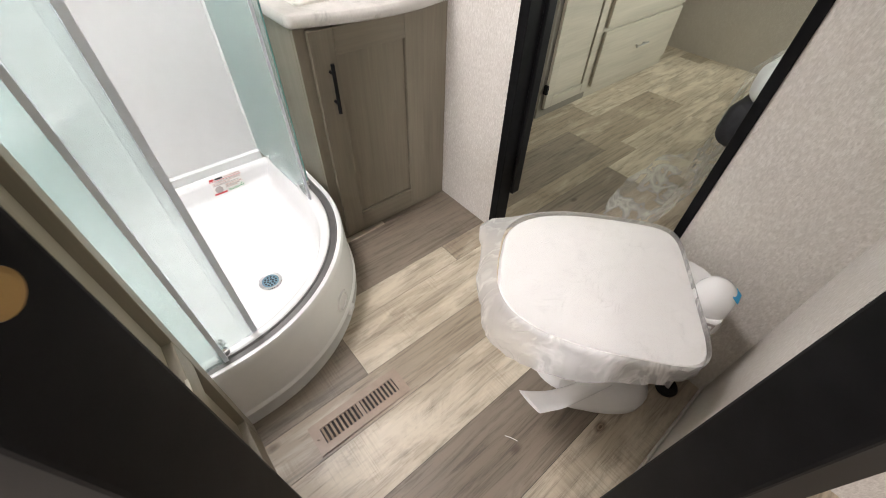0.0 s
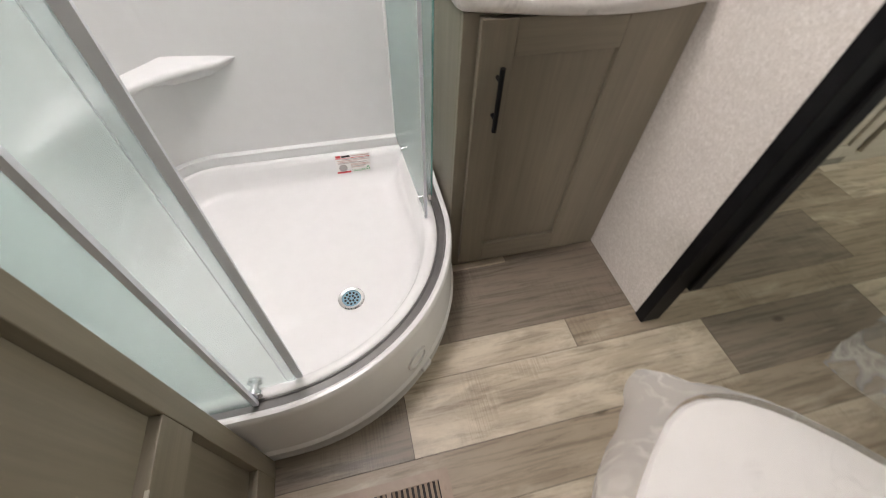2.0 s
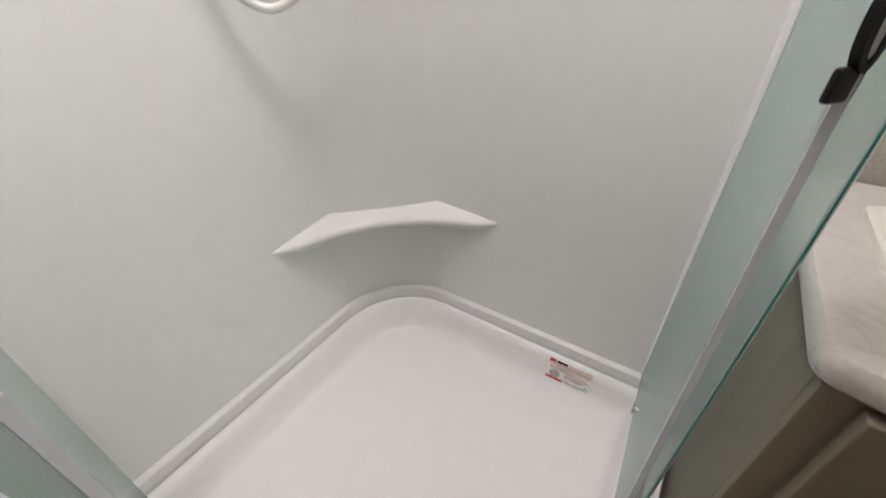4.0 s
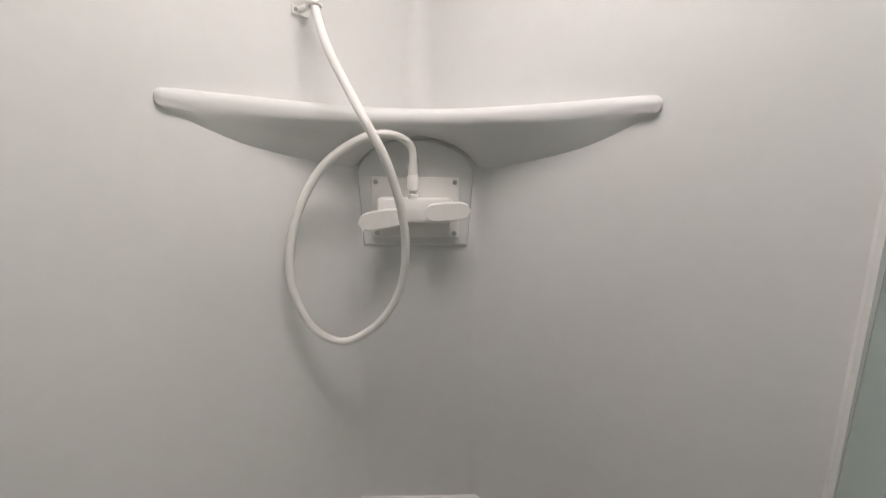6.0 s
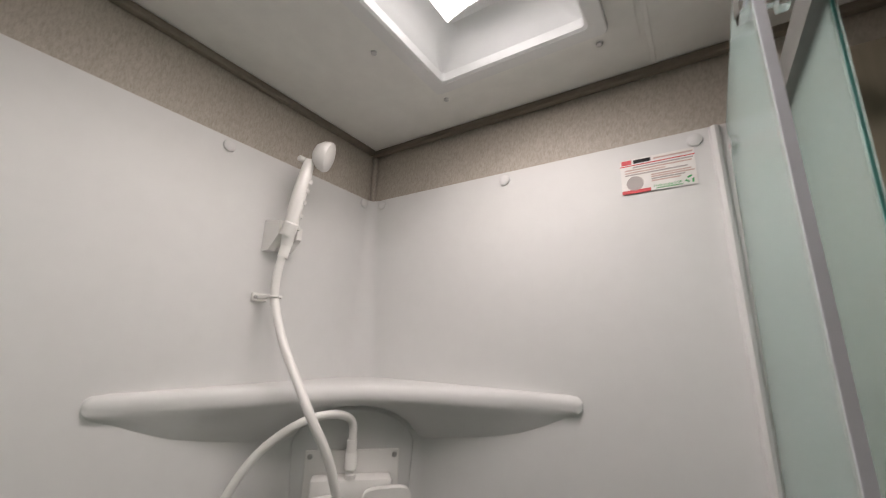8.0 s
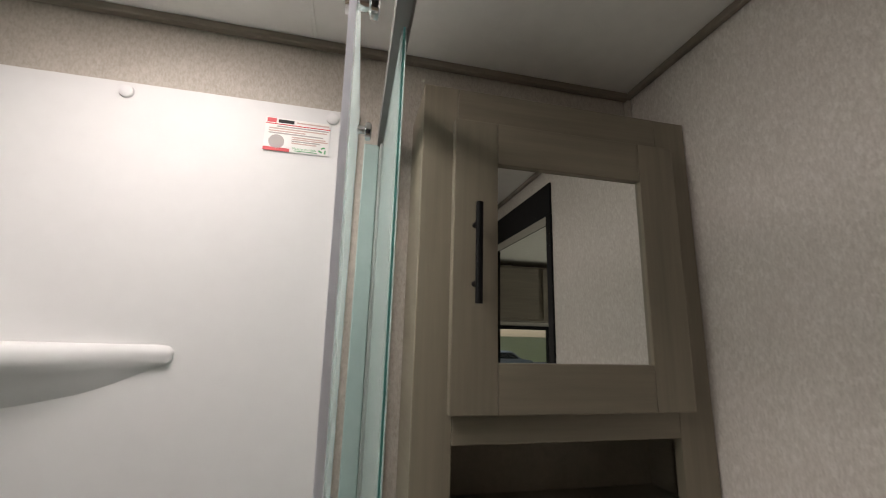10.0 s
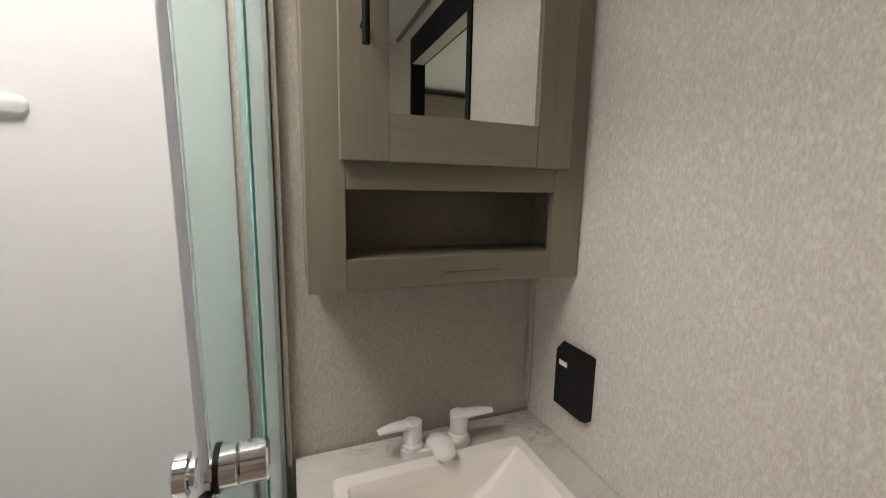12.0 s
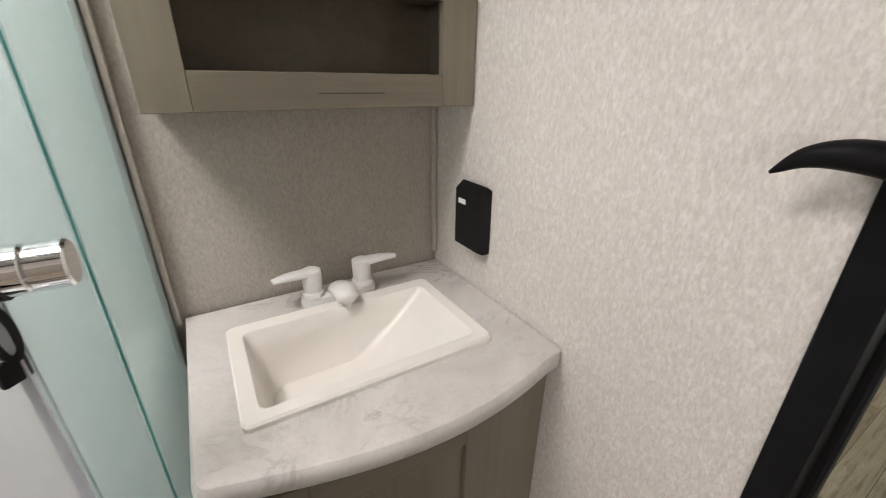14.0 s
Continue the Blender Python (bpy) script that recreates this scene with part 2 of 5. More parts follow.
BEDDING = plain("white_quilted_fabric", (0.72, 0.74, 0.72), 0.7, bump=0.3, bump_scale=40)
GRASS = plain("dry_lawn", (0.20, 0.22, 0.06), 0.9, vary=0.3, scale=0.6)
ASPHALT = plain("asphalt", (0.06, 0.06, 0.06), 0.85, vary=0.2)
CAR_WHITE = plain("white_car_paint", (0.75, 0.75, 0.75), 0.25)
CAR_GREY = plain("grey_car_paint", (0.30, 0.31, 0.33), 0.25)
RUBBER = plain("tyre_rubber", (0.02, 0.02, 0.02), 0.8)


# ---- building helpers ----
def thing(name, label="", category="", at=(0, 0, 0), group="", kind=""):
    ob = new(name)
    ob.location = at
    ob.empty_display_size = 0.05
    return tagged(ob, label, category, group, kind)


def part(name, bm, mat, parent=None, label="", smooth=False):
    mesh = bpy.data.meshes.new(name)
    bmesh.ops.recalc_face_normals(bm, faces=bm.faces[:])
    bm.to_mesh(mesh)
    bm.free()
    if smooth:
        mesh.shade_smooth()
        mesh.set_sharp_from_angle(angle=radians(smooth if smooth is not True else 40))
    mesh.materials.append(mat)
    ob = new(name, mesh)
    if parent is not None:
        ob.parent = parent
        ob.matrix_parent_inverse = Matrix.Translation(-parent.location)
    if label:
        ob["label"] = label
    return ob


def solid(name, bm, mat, label, category="", kind="structure", smooth=False, group=""):
    return tagged(part(name, bm, mat, None, "", smooth), label, category, group, kind)


def add_box(bm, x0, x1, y0, y1, z0, z1):
    return bmesh.ops.create_cube(bm, size=1.0, matrix=Matrix.Translation(((x0 + x1) / 2, (y0 + y1) / 2, (z0 + z1) / 2))
                                 @ Matrix.Diagonal((abs(x1 - x0), abs(y1 - y0), abs(z1 - z0), 1)))["verts"]


def box(x0, x1, y0, y1, z0, z1, bevel=0.0, seg=2):
    bm = bmesh.new()
    add_box(bm, x0, x1, y0, y1, z0, z1)
    if bevel:
        bmesh.ops.bevel(bm, geom=bm.edges[:], offset=bevel, segments=seg, affect="EDGES", profile=0.5)
    return bm


def boxes(*rows):
    bm = bmesh.new()
    for row in rows:
        add_box(bm, *row)
    return bm


def lathe(profile, m=Matrix(), seg=24):
    """A turned solid: (radius, height) pairs round the z axis of m."""
    bm = bmesh.new()
    rings = [[bm.verts.new(m @ Vector((r * math.cos(2 * math.pi * k / seg), r * math.sin(2 * math.pi * k / seg), h))) for k in range(seg)] for r, h in profile]
    for a, b in zip(rings, rings[1:]):
        for k in range(seg):
            bm.faces.new((a[k], a[(k + 1) % seg], b[(k + 1) % seg], b[k]))
    bm.faces.new(rings[0][::-1])
    bm.faces.new(rings[-1])
    return bm


def skin(rings, closed=True, caps=True):
    """A surface through rings of points."""
    bm = bmesh.new()
    vs = [[bm.verts.new(p) for p in ring] for ring in rings]
    n = len(vs[0])
    for a, b in zip(vs, vs[1:]):
        for k in range(n if closed else n - 1):
            bm.faces.new((a[k], a[(k + 1) % n], b[(k + 1) % n], b[k]))
    if caps and closed:
        bm.faces.new(vs[0][::-1])
        bm.faces.new(vs[-1])
    return bm


def smooth_path(points, steps=8):
    """Catmull-Rom through points."""
    p = [Vector(q) for q in points]
    p = [2 * p[0] - p[1]] + p + [2 * p[-1] - p[-2]]
    out = []
    for k in range(1, len(p) - 2):
        a, b, c, d = p[k - 1:k + 3]
        for s in range(steps):
            t = s / steps
            out.append(0.5 * (2 * b + (c - a) * t + (2 * a - 5 * b + 4 * c - d) * t * t + (3 * b - a - 3 * c + d) * t ** 3))
    return out + [p[-2]]


def tube(points, radius, seg=12):
    """A round rod along points; radius may be a function of 0..1."""
    pts = [Vector(q) for q in points]
    rings, side = [], None
    for k, q in enumerate(pts):
        way = (pts[min(k + 1, len(pts) - 1)] - pts[max(k - 1, 0)]).normalized()
        side = (side or way.orthogonal()).normalized()
        side = (side - way * side.dot(way)).normalized()
        up = way.cross(side)
        r = radius(k / (len(pts) - 1)) if callable(radius) else radius
        rings.append([q + r * (math.cos(2 * math.pi * j / seg) * side + math.sin(2 * math.pi * j / seg) * up) for j in range(seg)])
    return skin(rings)


def prism(outline, z0, z1, bevel=0.0, seg=2):
    bm = bmesh.new()
    low = [bm.verts.new((x, y, z0)) for x, y in outline]
    face = bm.faces.new(low)
    up = bmesh.ops.extrude_face_region(bm, geom=[face])["geom"]
    top = [v for v in up if isinstance(v, bmesh.types.BMVert)]
    bmesh.ops.translate(bm, vec=(0, 0, z1 - z0), verts=top)
    if bevel:
        edges = [e for e in bm.edges if abs(e.verts[0].co.z - e.verts[1].co.z) < 1e-6 and abs(e.verts[0].co.z - max(z0, z1)) < 1e-6]
        bmesh.ops.bevel(bm, geom=edges, offset=bevel, segments=seg, affect="EDGES", profile=0.5)
    return bm


def turned(bm, m):
    bmesh.ops.transform(bm, matrix=m, verts=bm.verts[:])
    return bm


# ---- the setting: walls, ceilings, openings ----
H = 2.11            # ceiling height
EAST = 1.44         # face of the wall beside the vanity
SOUTH = -1.66       # face of the wall behind the toilet
DOOR_TOP = 1.93

# north and west walls: the east wall's paper with shade in the colour
solid("wall_north", box(-0.06, 1.50, 0.004, 0.06, 0, H), PAPER_SHADED, "oat woven-vinyl wall behind shower and vanity, coloured as shaded", "wall")
solid("wall_west", box(-0.06, -0.004, -1.24, 0.0, 0, H), PAPER_SHADED, "oat woven-vinyl wall beside the shower, coloured as shaded", "wall")
solid("wall_east", boxes((EAST, 1.49, -0.745, 0.0, 0, H), (EAST, 1.49, -1.36, -0.745, DOOR_TOP, H), (EAST, 1.49, -1.71, -1.36, 0, H)),
      PAPER, "oat woven-vinyl wall with the bedroom doorway", "wall")
solid("wall_south", boxes((0.93, EAST, SOUTH - 0.05, SOUTH, 0, H)), PAPER, "oat woven-vinyl wall behind the toilet", "wall")

DOOR_L, DOOR_R = Vector((0.39, -1.296, 0)), Vector((0.86, -1.624, 0))
DOOR_WAY = (DOOR_R - DOOR_L).normalized()
DOOR_IN = Vector((-DOOR_WAY.y, DOOR_WAY.x, 0))


def slanted(a, b, n0, n1, z0, z1, bevel=0.0):
    """A box along the slanted entry wall, from a to b metres past its first jamb."""
    bm = box(a, b, n0, n1, z0, z1, bevel)
    m = Matrix((DOOR_WAY, DOOR_IN, Vector((0, 0, 1)))).transposed().to_4x4()
    return turned(bm, Matrix.Translation(DOOR_L) @ m)


WIDE = (DOOR_R - DOOR_L).length
solid("wall_entry", slanted(-0.06, WIDE + 0.09, -0.05, 0, 1.96, H), PAPER, "slanted oat wall over the entry doorway", "wall")
entry = thing("door_frame_entry", "black-painted frame of the slanted entry doorway", "door frame", tuple(DOOR_L), kind="structure")
part("jamb", slanted(-0.062, 0.026, -0.075, 0.006, 0, 1.96, 0.004), BLACK, entry)
part("jamb", slanted(WIDE - 0.026, WIDE + 0.085, -0.075, 0.006, 0, 1.96, 0.004), BLACK, entry)
PLATE = Matrix.Translation(DOOR_L + DOOR_WAY * 0.0258 - DOOR_IN * 0.026 + Vector((0, 0, 1.024))) @ DOOR_WAY.to_track_quat("Z", "Y").to_matrix().to_4x4()
part("strike_plate", lathe([(0.0125, 0.0), (0.012, 0.0012), (0.009, 0.0018), (0.002, 0.0018)], PLATE), BRASS, entry, "brass strike plate")
part("head", slanted(-0.062, WIDE + 0.085, -0.075, 0.006, 1.961, 2.03, 0.004), BLACK, entry)

bed_frame_door = thing("door_frame_bedroom", "black metal frame round the bedroom doorway", "door frame", (EAST, -1.05, 0), kind="structure")
part("jamb", box(EAST - 0.006, 1.50, -0.757, -0.722, 0, DOOR_TOP, 0.003), BLACK, bed_frame_door)
part("jamb", box(EAST - 0.005, 1.50, -1.377, -1.354, 0, DOOR_TOP, 0.003), BLACK, bed_frame_door)
part("head", box(EAST - 0.006, 1.50, -1.377, -0.722, DOOR_TOP + 0.001, 2.04, 0.003), BLACK, bed_frame_door)
part("stop_strip", box(1.501, 1.540, -0.768, -0.730, 0.17, DOOR_TOP - 0.03, 0.004), BLACK_SATIN, bed_frame_door)

pull = thing("curved_door_pull", "black curved pull curling over the pale wall", "door pull", (1.43, -0.70, 1.2))
horn = smooth_path([(1.425, -0.770, 1.180), (1.415, -0.735, 1.195), (1.405, -0.705, 1.199), (1.40, -0.680, 1.194), (1.398, -0.659, 1.178)], 6)
part("grip", tube(horn, lambda s: 0.0125 * (1 - s ** 3) + 0.0015, 12), BLACK, pull, "", True)
part("post", tube([(1.4275, -0.742, 1.188), (1.412, -0.742, 1.188)], 0.012), BLACK, pull, "", True)

# ceiling with the roof-light opening, seam and battens
SKY = (0.327, 0.639, -0.71, -0.169)
solid("ceiling", boxes((-0.06, SKY[0], -1.72, 0.06, H, H + 0.05), (SKY[1], 1.50, -1.72, 0.06, H, H + 0.05),
                       (SKY[0], SKY[1], SKY[3], 0.06, H, H + 0.05), (SKY[0], SKY[1], -1.72, SKY[2], H, H + 0.05)),
      CEILING, "off-white vinyl ceiling panels", "ceiling")
solid("trim_ceiling_seam", box(0.7035, 0.712, -1.6, -0.016, H - 0.003, H + 0.001, 0.0015), CEILING, "off-white batten over a ceiling seam", "trim")
for name, dims in (("trim_cornice_north", (0, EAST, -0.014, 0.003, H - 0.016, H)), ("trim_cornice_west", (-0.003, 0.012, -0.89, -0.015, H - 0.016, H)),
                   ("trim_cornice_east", (EAST - 0.014, EAST - 0.001, -1.60, -0.015, H - 0.016, H))):
    solid(name, box(*dims, 0.003), BATTEN, "dark brown wood strip along the ceiling", "trim")
# these strips share the paper copy that has shade in its colour
solid("trim_corner_shower", box(-0.003, 0.010, -0.010, 0.003, 1.962, H - 0.017, 0.003), PAPER_SHADED, "oat strip in the shower's upper corner, coloured as shaded", "trim")
solid("trim_corner_vanity", box(EAST - 0.012, EAST - 0.001, -0.012, 0.003, 0.85, H - 0.017, 0.003), PAPER_SHADED, "oat strip in the corner beside the sink, coloured as shaded", "trim")
solid("trim_shower_end", box(0.8695, 0.880, -0.020, 0.003, 0.823, 1.955, 0.002), PAPER_SHADED, "oat strip between shower and vanity, coloured as shaded", "trim")
solid("baseboard_south", box(1.0, EAST - 0.001, SOUTH + 0.001, SOUTH + 0.007, 0.001, 0.03, 0.002), PAPER, "oat skirting strip behind the toilet", "skirting")

# bedroom and living area, closed around
solid("wall_bedroom_north", box(1.49, 4.15, 0.28, 0.33, 0, H), PAPER, "oat bedroom wall behind the wardrobe", "wall")
solid("wall_bedroom_partition", box(1.50, 1.53, 0.05, 0.28, 0, H), PAPER, "oat bedroom wall beside the doorway", "wall")
# the side window is added, out of view, to hold the bedroom's fill lamp
solid("wall_bedroom_east", boxes((4.10, 4.15, -1.35, 0.28, 0, H), (4.10, 4.15, -2.72, -2.15, 0, H), (4.10, 4.15, -2.15, -1.35, 0, 1.02), (4.10, 4.15, -2.15, -1.35, 1.64, H)), PAPER, "oat bedroom end wall with an added, unseen side window", "wall")
WIN = (1.95, 2.95, 0.98, 1.58)
solid("wall_bedroom_south", boxes((1.49, WIN[0], -2.77, -2.72, 0, H), (WIN[1], 4.15, -2.77, -2.72, 0, H), (WIN[0], WIN[1], -2.77, -2.72, 0, WIN[2]),
                                  (WIN[0], WIN[1], -2.77, -2.72, WIN[3], H)), PAPER, "oat bedroom wall with a window", "wall")
solid("ceiling_bedroom", box(1.50, 4.15, -2.77, 0.33, H, H + 0.05), CEILING, "off-white bedroom ceiling", "ceiling")
win = thing("window_bedroom", "black-framed bedroom window onto a lawn", "window", (2.45, -2.72, WIN[2]), kind="structure")
part("window_frame", boxes((WIN[0] - 0.03, WIN[1] + 0.03, -2.735, -2.70, WIN[2] - 0.03, WIN[2]), (WIN[0] - 0.03, WIN[1] + 0.03, -2.735, -2.70, WIN[3], WIN[3] + 0.03),
                           (WIN[0] - 0.03, WIN[0], -2.735, -2.70, WIN[2], WIN[3]), (WIN[1], WIN[1] + 0.03, -2.735, -2.70, WIN[2], WIN[3]),
                           (2.43, 2.46, -2.735, -2.70, WIN[2], WIN[3])), BLACK, win)
for x0, x1 in ((WIN[0], 2.43), (2.46, WIN[1])):
    part("pane", box(x0, x1, -2.722, -2.718, WIN[2], WIN[3]), PANE, win).visible_shadow = False
over = thing("overhead_cabinet", "dark overhead cabinet above the bedroom window", "cabinet", (2.5, -2.55, 1.62))
part("body", box(1.7, 3.3, -2.715, -2.42, 1.64, 2.06, 0.004), BATTEN, over)
for x in (1.71, 2.25, 2.79):
    part("door", box(x, x + 0.5, -2.42, -2.402, 1.66, 2.04, 0.003), BATTEN, over)

solid("wall_living_north", box(-2.25, 0.34, -1.30, -1.25, 0, H), PAPER, "oat living-area wall beside the entry", "wall")
solid("wall_living_west", box(-2.30, -2.25, -4.05, -1.25, 0, H), PAPER, "plain oat living-area end wall", "wall")
# unseen window, added where its lamp reaches the wall beside the vanity
LWIN = (-2.15, -1.35, 1.05, 1.80)
solid("wall_living_south", boxes((-2.30, LWIN[0], -4.05, -4.0, 0, H), (LWIN[1], 1.54, -4.05, -4.0, 0, H), (LWIN[0], LWIN[1], -4.05, -4.0, 0, LWIN[2]),
                                 (LWIN[0], LWIN[1], -4.05, -4.0, LWIN[3], H)), PAPER, "oat living-area wall with an added, unseen window", "wall")
solid("wall_living_east", box(1.44, 1.488, -4.0, -1.712, 0, H), PAPER, "oat living-area side wall", "wall")
solid("ceiling_living", box(-2.30, 1.488, -4.05, -1.722, H, H + 0.05), CEILING, "off-white living-area ceiling", "ceiling")
solid("ceiling_living_edge", box(-2.30, -0.062, -1.722, -1.25, H, H + 0.05), CEILING, "off-white living-area ceiling strip", "ceiling")

# outdoors
solid("ground", box(-600, 600, -700, 600, -1.05, -0.95), GRASS, "dry green lawn round the camper", "ground")
solid("road", box(-80, 120, -36, -27, -0.95, -0.93), ASPHALT, "grey lane beyond the lawn", "road")
solid("floor_underlay", boxes((-2.30, 4.15, -4.05, 0.33, -0.06, -0.0016)), JOINT, "dark joints between the floor planks", "floor")


def parked_car(x, y, paint, label):
    car = thing("parked_car", label, "car", (x, y, -0.93))
    side = [(-2.2, 0.3), (-2.25, 0.75), (-1.9, 0.92), (-1.15, 1.0), (-0.7, 1.42), (0.75, 1.45), (1.4, 1.0), (2.1, 0.92), (2.25, 0.55), (2.2, 0.3)]
    body = skin([[(x + a, y + w, -0.93 + h) for a, h in side] for w in (-0.85, 0.85)])
    part("body", body, paint, car)
    part("window", skin([[(x + a, y + w, -0.93 + h) for a, h in ((-1.05, 1.02), (-0.68, 1.36), (0.72, 1.38), (1.25, 1.02))] for w in (-0.87, 0.87)]), BLACK_SATIN, car, "dark side windows")
    for dx in (-1.35, 1.4):
        for dy in (-0.8, 0.8):
            part("wheel", lathe([(0.2, -0.1), (0.32, -0.08), (0.32, 0.08), (0.2, 0.1)], pose(x + dx, y + dy, -0.61, 90), 18), RUBBER, car)


parked_car(10.0, -24.5, CAR_GREY, "grey parked car at the far edge of the lawn")
parked_car(4.0, -25.0, CAR_WHITE, "white parked car at the far edge of the lawn")


# ---- shower ----
CX, CY = 0.40, -0.395


def curb(r, back=0.0, n=22):
    """The rounded front line of the shower, from the side wall round to the far wall."""
    arc = [(CX + r * math.sin(a), CY - r * math.cos(a)) for a in np.linspace(0, math.pi / 2, n)]
    return [(back, CY - r)] + [(CX * k / 4, CY - r) for k in range(1, 4)] + arc + [(CX + r, CY * (1 - k / 4)) for k in range(1, 4)] + [(CX + r, -back)]


def basin(r, d, rc, z):
    """A closed line inside the pan: the curb, then back along both walls with a rounded corner."""
    corner = [(d + rc - rc * math.cos(a), -d - rc + rc * math.sin(a)) for a in np.linspace(math.pi / 2, 0, 10)]
    edge = 0.006 * min(1.0, max(0.0, (d - 0.021) / 0.012))
    sunk = 0.035 if z > 0.2 else 0.0
    line = [Vector((x + edge * max(0.0, 1 - x / 0.25) ** 0.5, y, z - sunk * min(1.0, max(0.0, (0.16 - min(x, -y)) / 0.06)))) for x, y in curb(r, d) + corner]
    return line


pan = thing("shower_pan", "white moulded corner shower pan with bowed front", "shower pan", (0.45, -0.45, 0))
apron = [(0.500, 0.0), (0.4995, 0.052), (0.5045, 0.060), (0.503, 0.066), (0.4975, 0.072), (0.494, 0.16), (0.4905, 0.245), (0.491, 0.262), (0.487, 0.271), (0.480, 0.272), (0.474, 0.268), (0.474, 0.256)]
part("apron", skin([[Vector((x, y, z)) for x, y in curb(r)] for r, z in apron], closed=False), PAN, pan, "", True)
inner = [(0.4505, 0.002, 0.225, 0.250), (0.4500, 0.0208, 0.212, 0.250), (0.4495, 0.0222, 0.211, 0.264), (0.447, 0.0235, 0.21, 0.268), (0.436, 0.028, 0.207, 0.268), (0.424, 0.034, 0.20, 0.262), (0.414, 0.039, 0.195, 0.240),
         (0.402, 0.0465, 0.19, 0.180), (0.392, 0.054, 0.185, 0.152), (0.372, 0.072, 0.17, 0.138), (0.34, 0.104, 0.14, 0.134)]
bm = skin([basin(*row) for row in inner], caps=False)
bm.verts.ensure_lookup_table()
rim = [v for v in bm.verts if abs(v.co.z - 0.134) < 1e-5]
mid = bm.verts.new((0.58, -0.557, 0.127))
for e in [e for e in bm.edges if e.verts[0] in rim and e.verts[1] in rim]:
    bm.faces.new((e.verts[0], e.verts[1], mid))
part("basin", bm, PAN, pan, "", 60)
# round boss and ridge on the apron's face
a = radians(41)
boss = Matrix.Translation((CX + 0.493 * math.sin(a), CY - 0.493 * math.cos(a), 0.125)) @ pose(0, 0, 0, 90, 0, math.degrees(a))
part("boss", lathe([(0.036, 0.0), (0.034, 0.006), (0.028, 0.007), (0.026, 0.003)], boss, 28), PAN, pan, "round moulded boss on the apron", True)
part("weep_notch", turned(box(-0.018, 0.018, -0.012, 0.002, -0.012, 0.012, 0.004), Matrix.Translation((CX + 0.4995 * math.sin(a + 0.05), CY - 0.4995 * math.cos(a + 0.05), 0.045)) @ pose(0, 0, 0, 0, 0, math.degrees(a))), PAN, pan)
drain = thing("shower_drain", "chrome-rimmed round drain with perforated grate", "drain", (0.58, -0.557, 0.126))
part("rim", lathe([(0.036, 0.0), (0.037, 0.004), (0.034, 0.006), (0.027, 0.005), (0.026, 0.001)], pose(0.58, -0.557, 0.1275), 28), CHROME, drain, "", True)
grate = part("grate", lathe([(0.026, 0.0), (0.026, 0.0025)], pose(0.58, -0.557, 0.128), 28), plain("blue_grey_grate", (0.22, 0.36, 0.44), 0.3, 0.5), drain, "blue-grey grate")
for ring, count in ((0.0085, 6), (0.018, 11)):
    for k in range(count):
        t = 2 * math.pi * k / count
        part("hole", lathe([(0.0034, 0), (0.0034, 0.0008)], pose(0.58 + ring * math.cos(t), -0.557 + ring * math.sin(t), 0.1306), 8), DARK_HOLE, grate)


def printed_label(m, w, h):
    """A maker's sticker: white field with bars of print, upright in the x-z plane of m."""
    label = thing("maker_sticker", "white sticker with red bars and green recycling arrows", "sticker", tuple(m.translation))

    def bar(name, x0, x1, z0, z1, mat, lift=0.0012, text=""):
        return part(name, turned(box(x0 * w, x1 * w, -lift, 0, z0 * h, z1 * h), m), mat, label, text)

    bar("sheet", 0, 1, 0, 1, PAPER_WHITE, 0.0007)
    bar("red_rule", 0.0, 1.0, 0.80, 0.825, RED_PRINT)
    bar("red_band", 0.0, 0.40, 0.0, 0.10, RED_PRINT)
    bar("logo_block", 0.02, 0.16, 0.85, 0.98, RED_PRINT)
    bar("logo_block", 0.19, 0.43, 0.86, 0.96, BLACK_SATIN)
    bar("print_line", 0.47, 0.98, 0.89, 0.93, ROSE_PRINT)
    for k, (x0, x1, z) in enumerate(((0.18, 0.98, 0.73), (0.06, 0.96, 0.66), (0.06, 0.62, 0.585), (0.06, 0.9, 0.52), (0.42, 0.94, 0.44), (0.42, 0.98, 0.38), (0.42, 0.86, 0.32), (0.42, 0.80, 0.26))):
        bar("print_line", x0, x1, z, z + 0.035, GREY_PRINT if k % 3 == 0 else ROSE_PRINT)
    bar("green_line", 0.47, 0.82, 0.045, 0.065, GREEN_PRINT)
    part("drain_drawing", lathe([(0.105 * h * 2, 0), (0.105 * h * 2, 0.0012)], m @ Matrix.Translation((0.19 * w, 0, 0.28 * h)) @ pose(0, 0, 0, 90), 20), GREY_PRINT, label)
    for k in range(3):
        t = radians(90 + 120 * k)
        cx, cz = 0.91 * w + 0.075 * h * math.cos(t), 0.15 * h + 0.075 * h * math.sin(t)
        part("recycling_arrow", turned(box(-0.055 * h, 0.055 * h, -0.0012, 0, -0.022 * h, 0.022 * h), m @ Matrix.Translation((cx, 0, cz)) @ pose(0, 0, 0, 0, -math.degrees(t) + 90 - 25, 0)), GREEN_PRINT, label)
    words = bpy.data.curves.new("print", "FONT")
    words.body, words.size, words.extrude = "Made in the USA", 0.085 * h * 1.1, 0.0002
    shape = new("print", words)
    mesh = bpy.data.meshes.new_from_object(shape)
    bpy.data.objects.remove(shape)
    mesh.transform(m @ Matrix.Translation((0.44 * w, -0.0013, 0.09 * h)) @ pose(0, 0, 0, 90))
    mesh.materials.append(GREEN_PRINT)
    ob = new("printed_words", mesh)
    ob.parent, ob.matrix_parent_inverse = label, Matrix.Translation(-label.location)
    return label


printed_label(pose(0.633, -0.0015, 1.862), 0.119, 0.068)
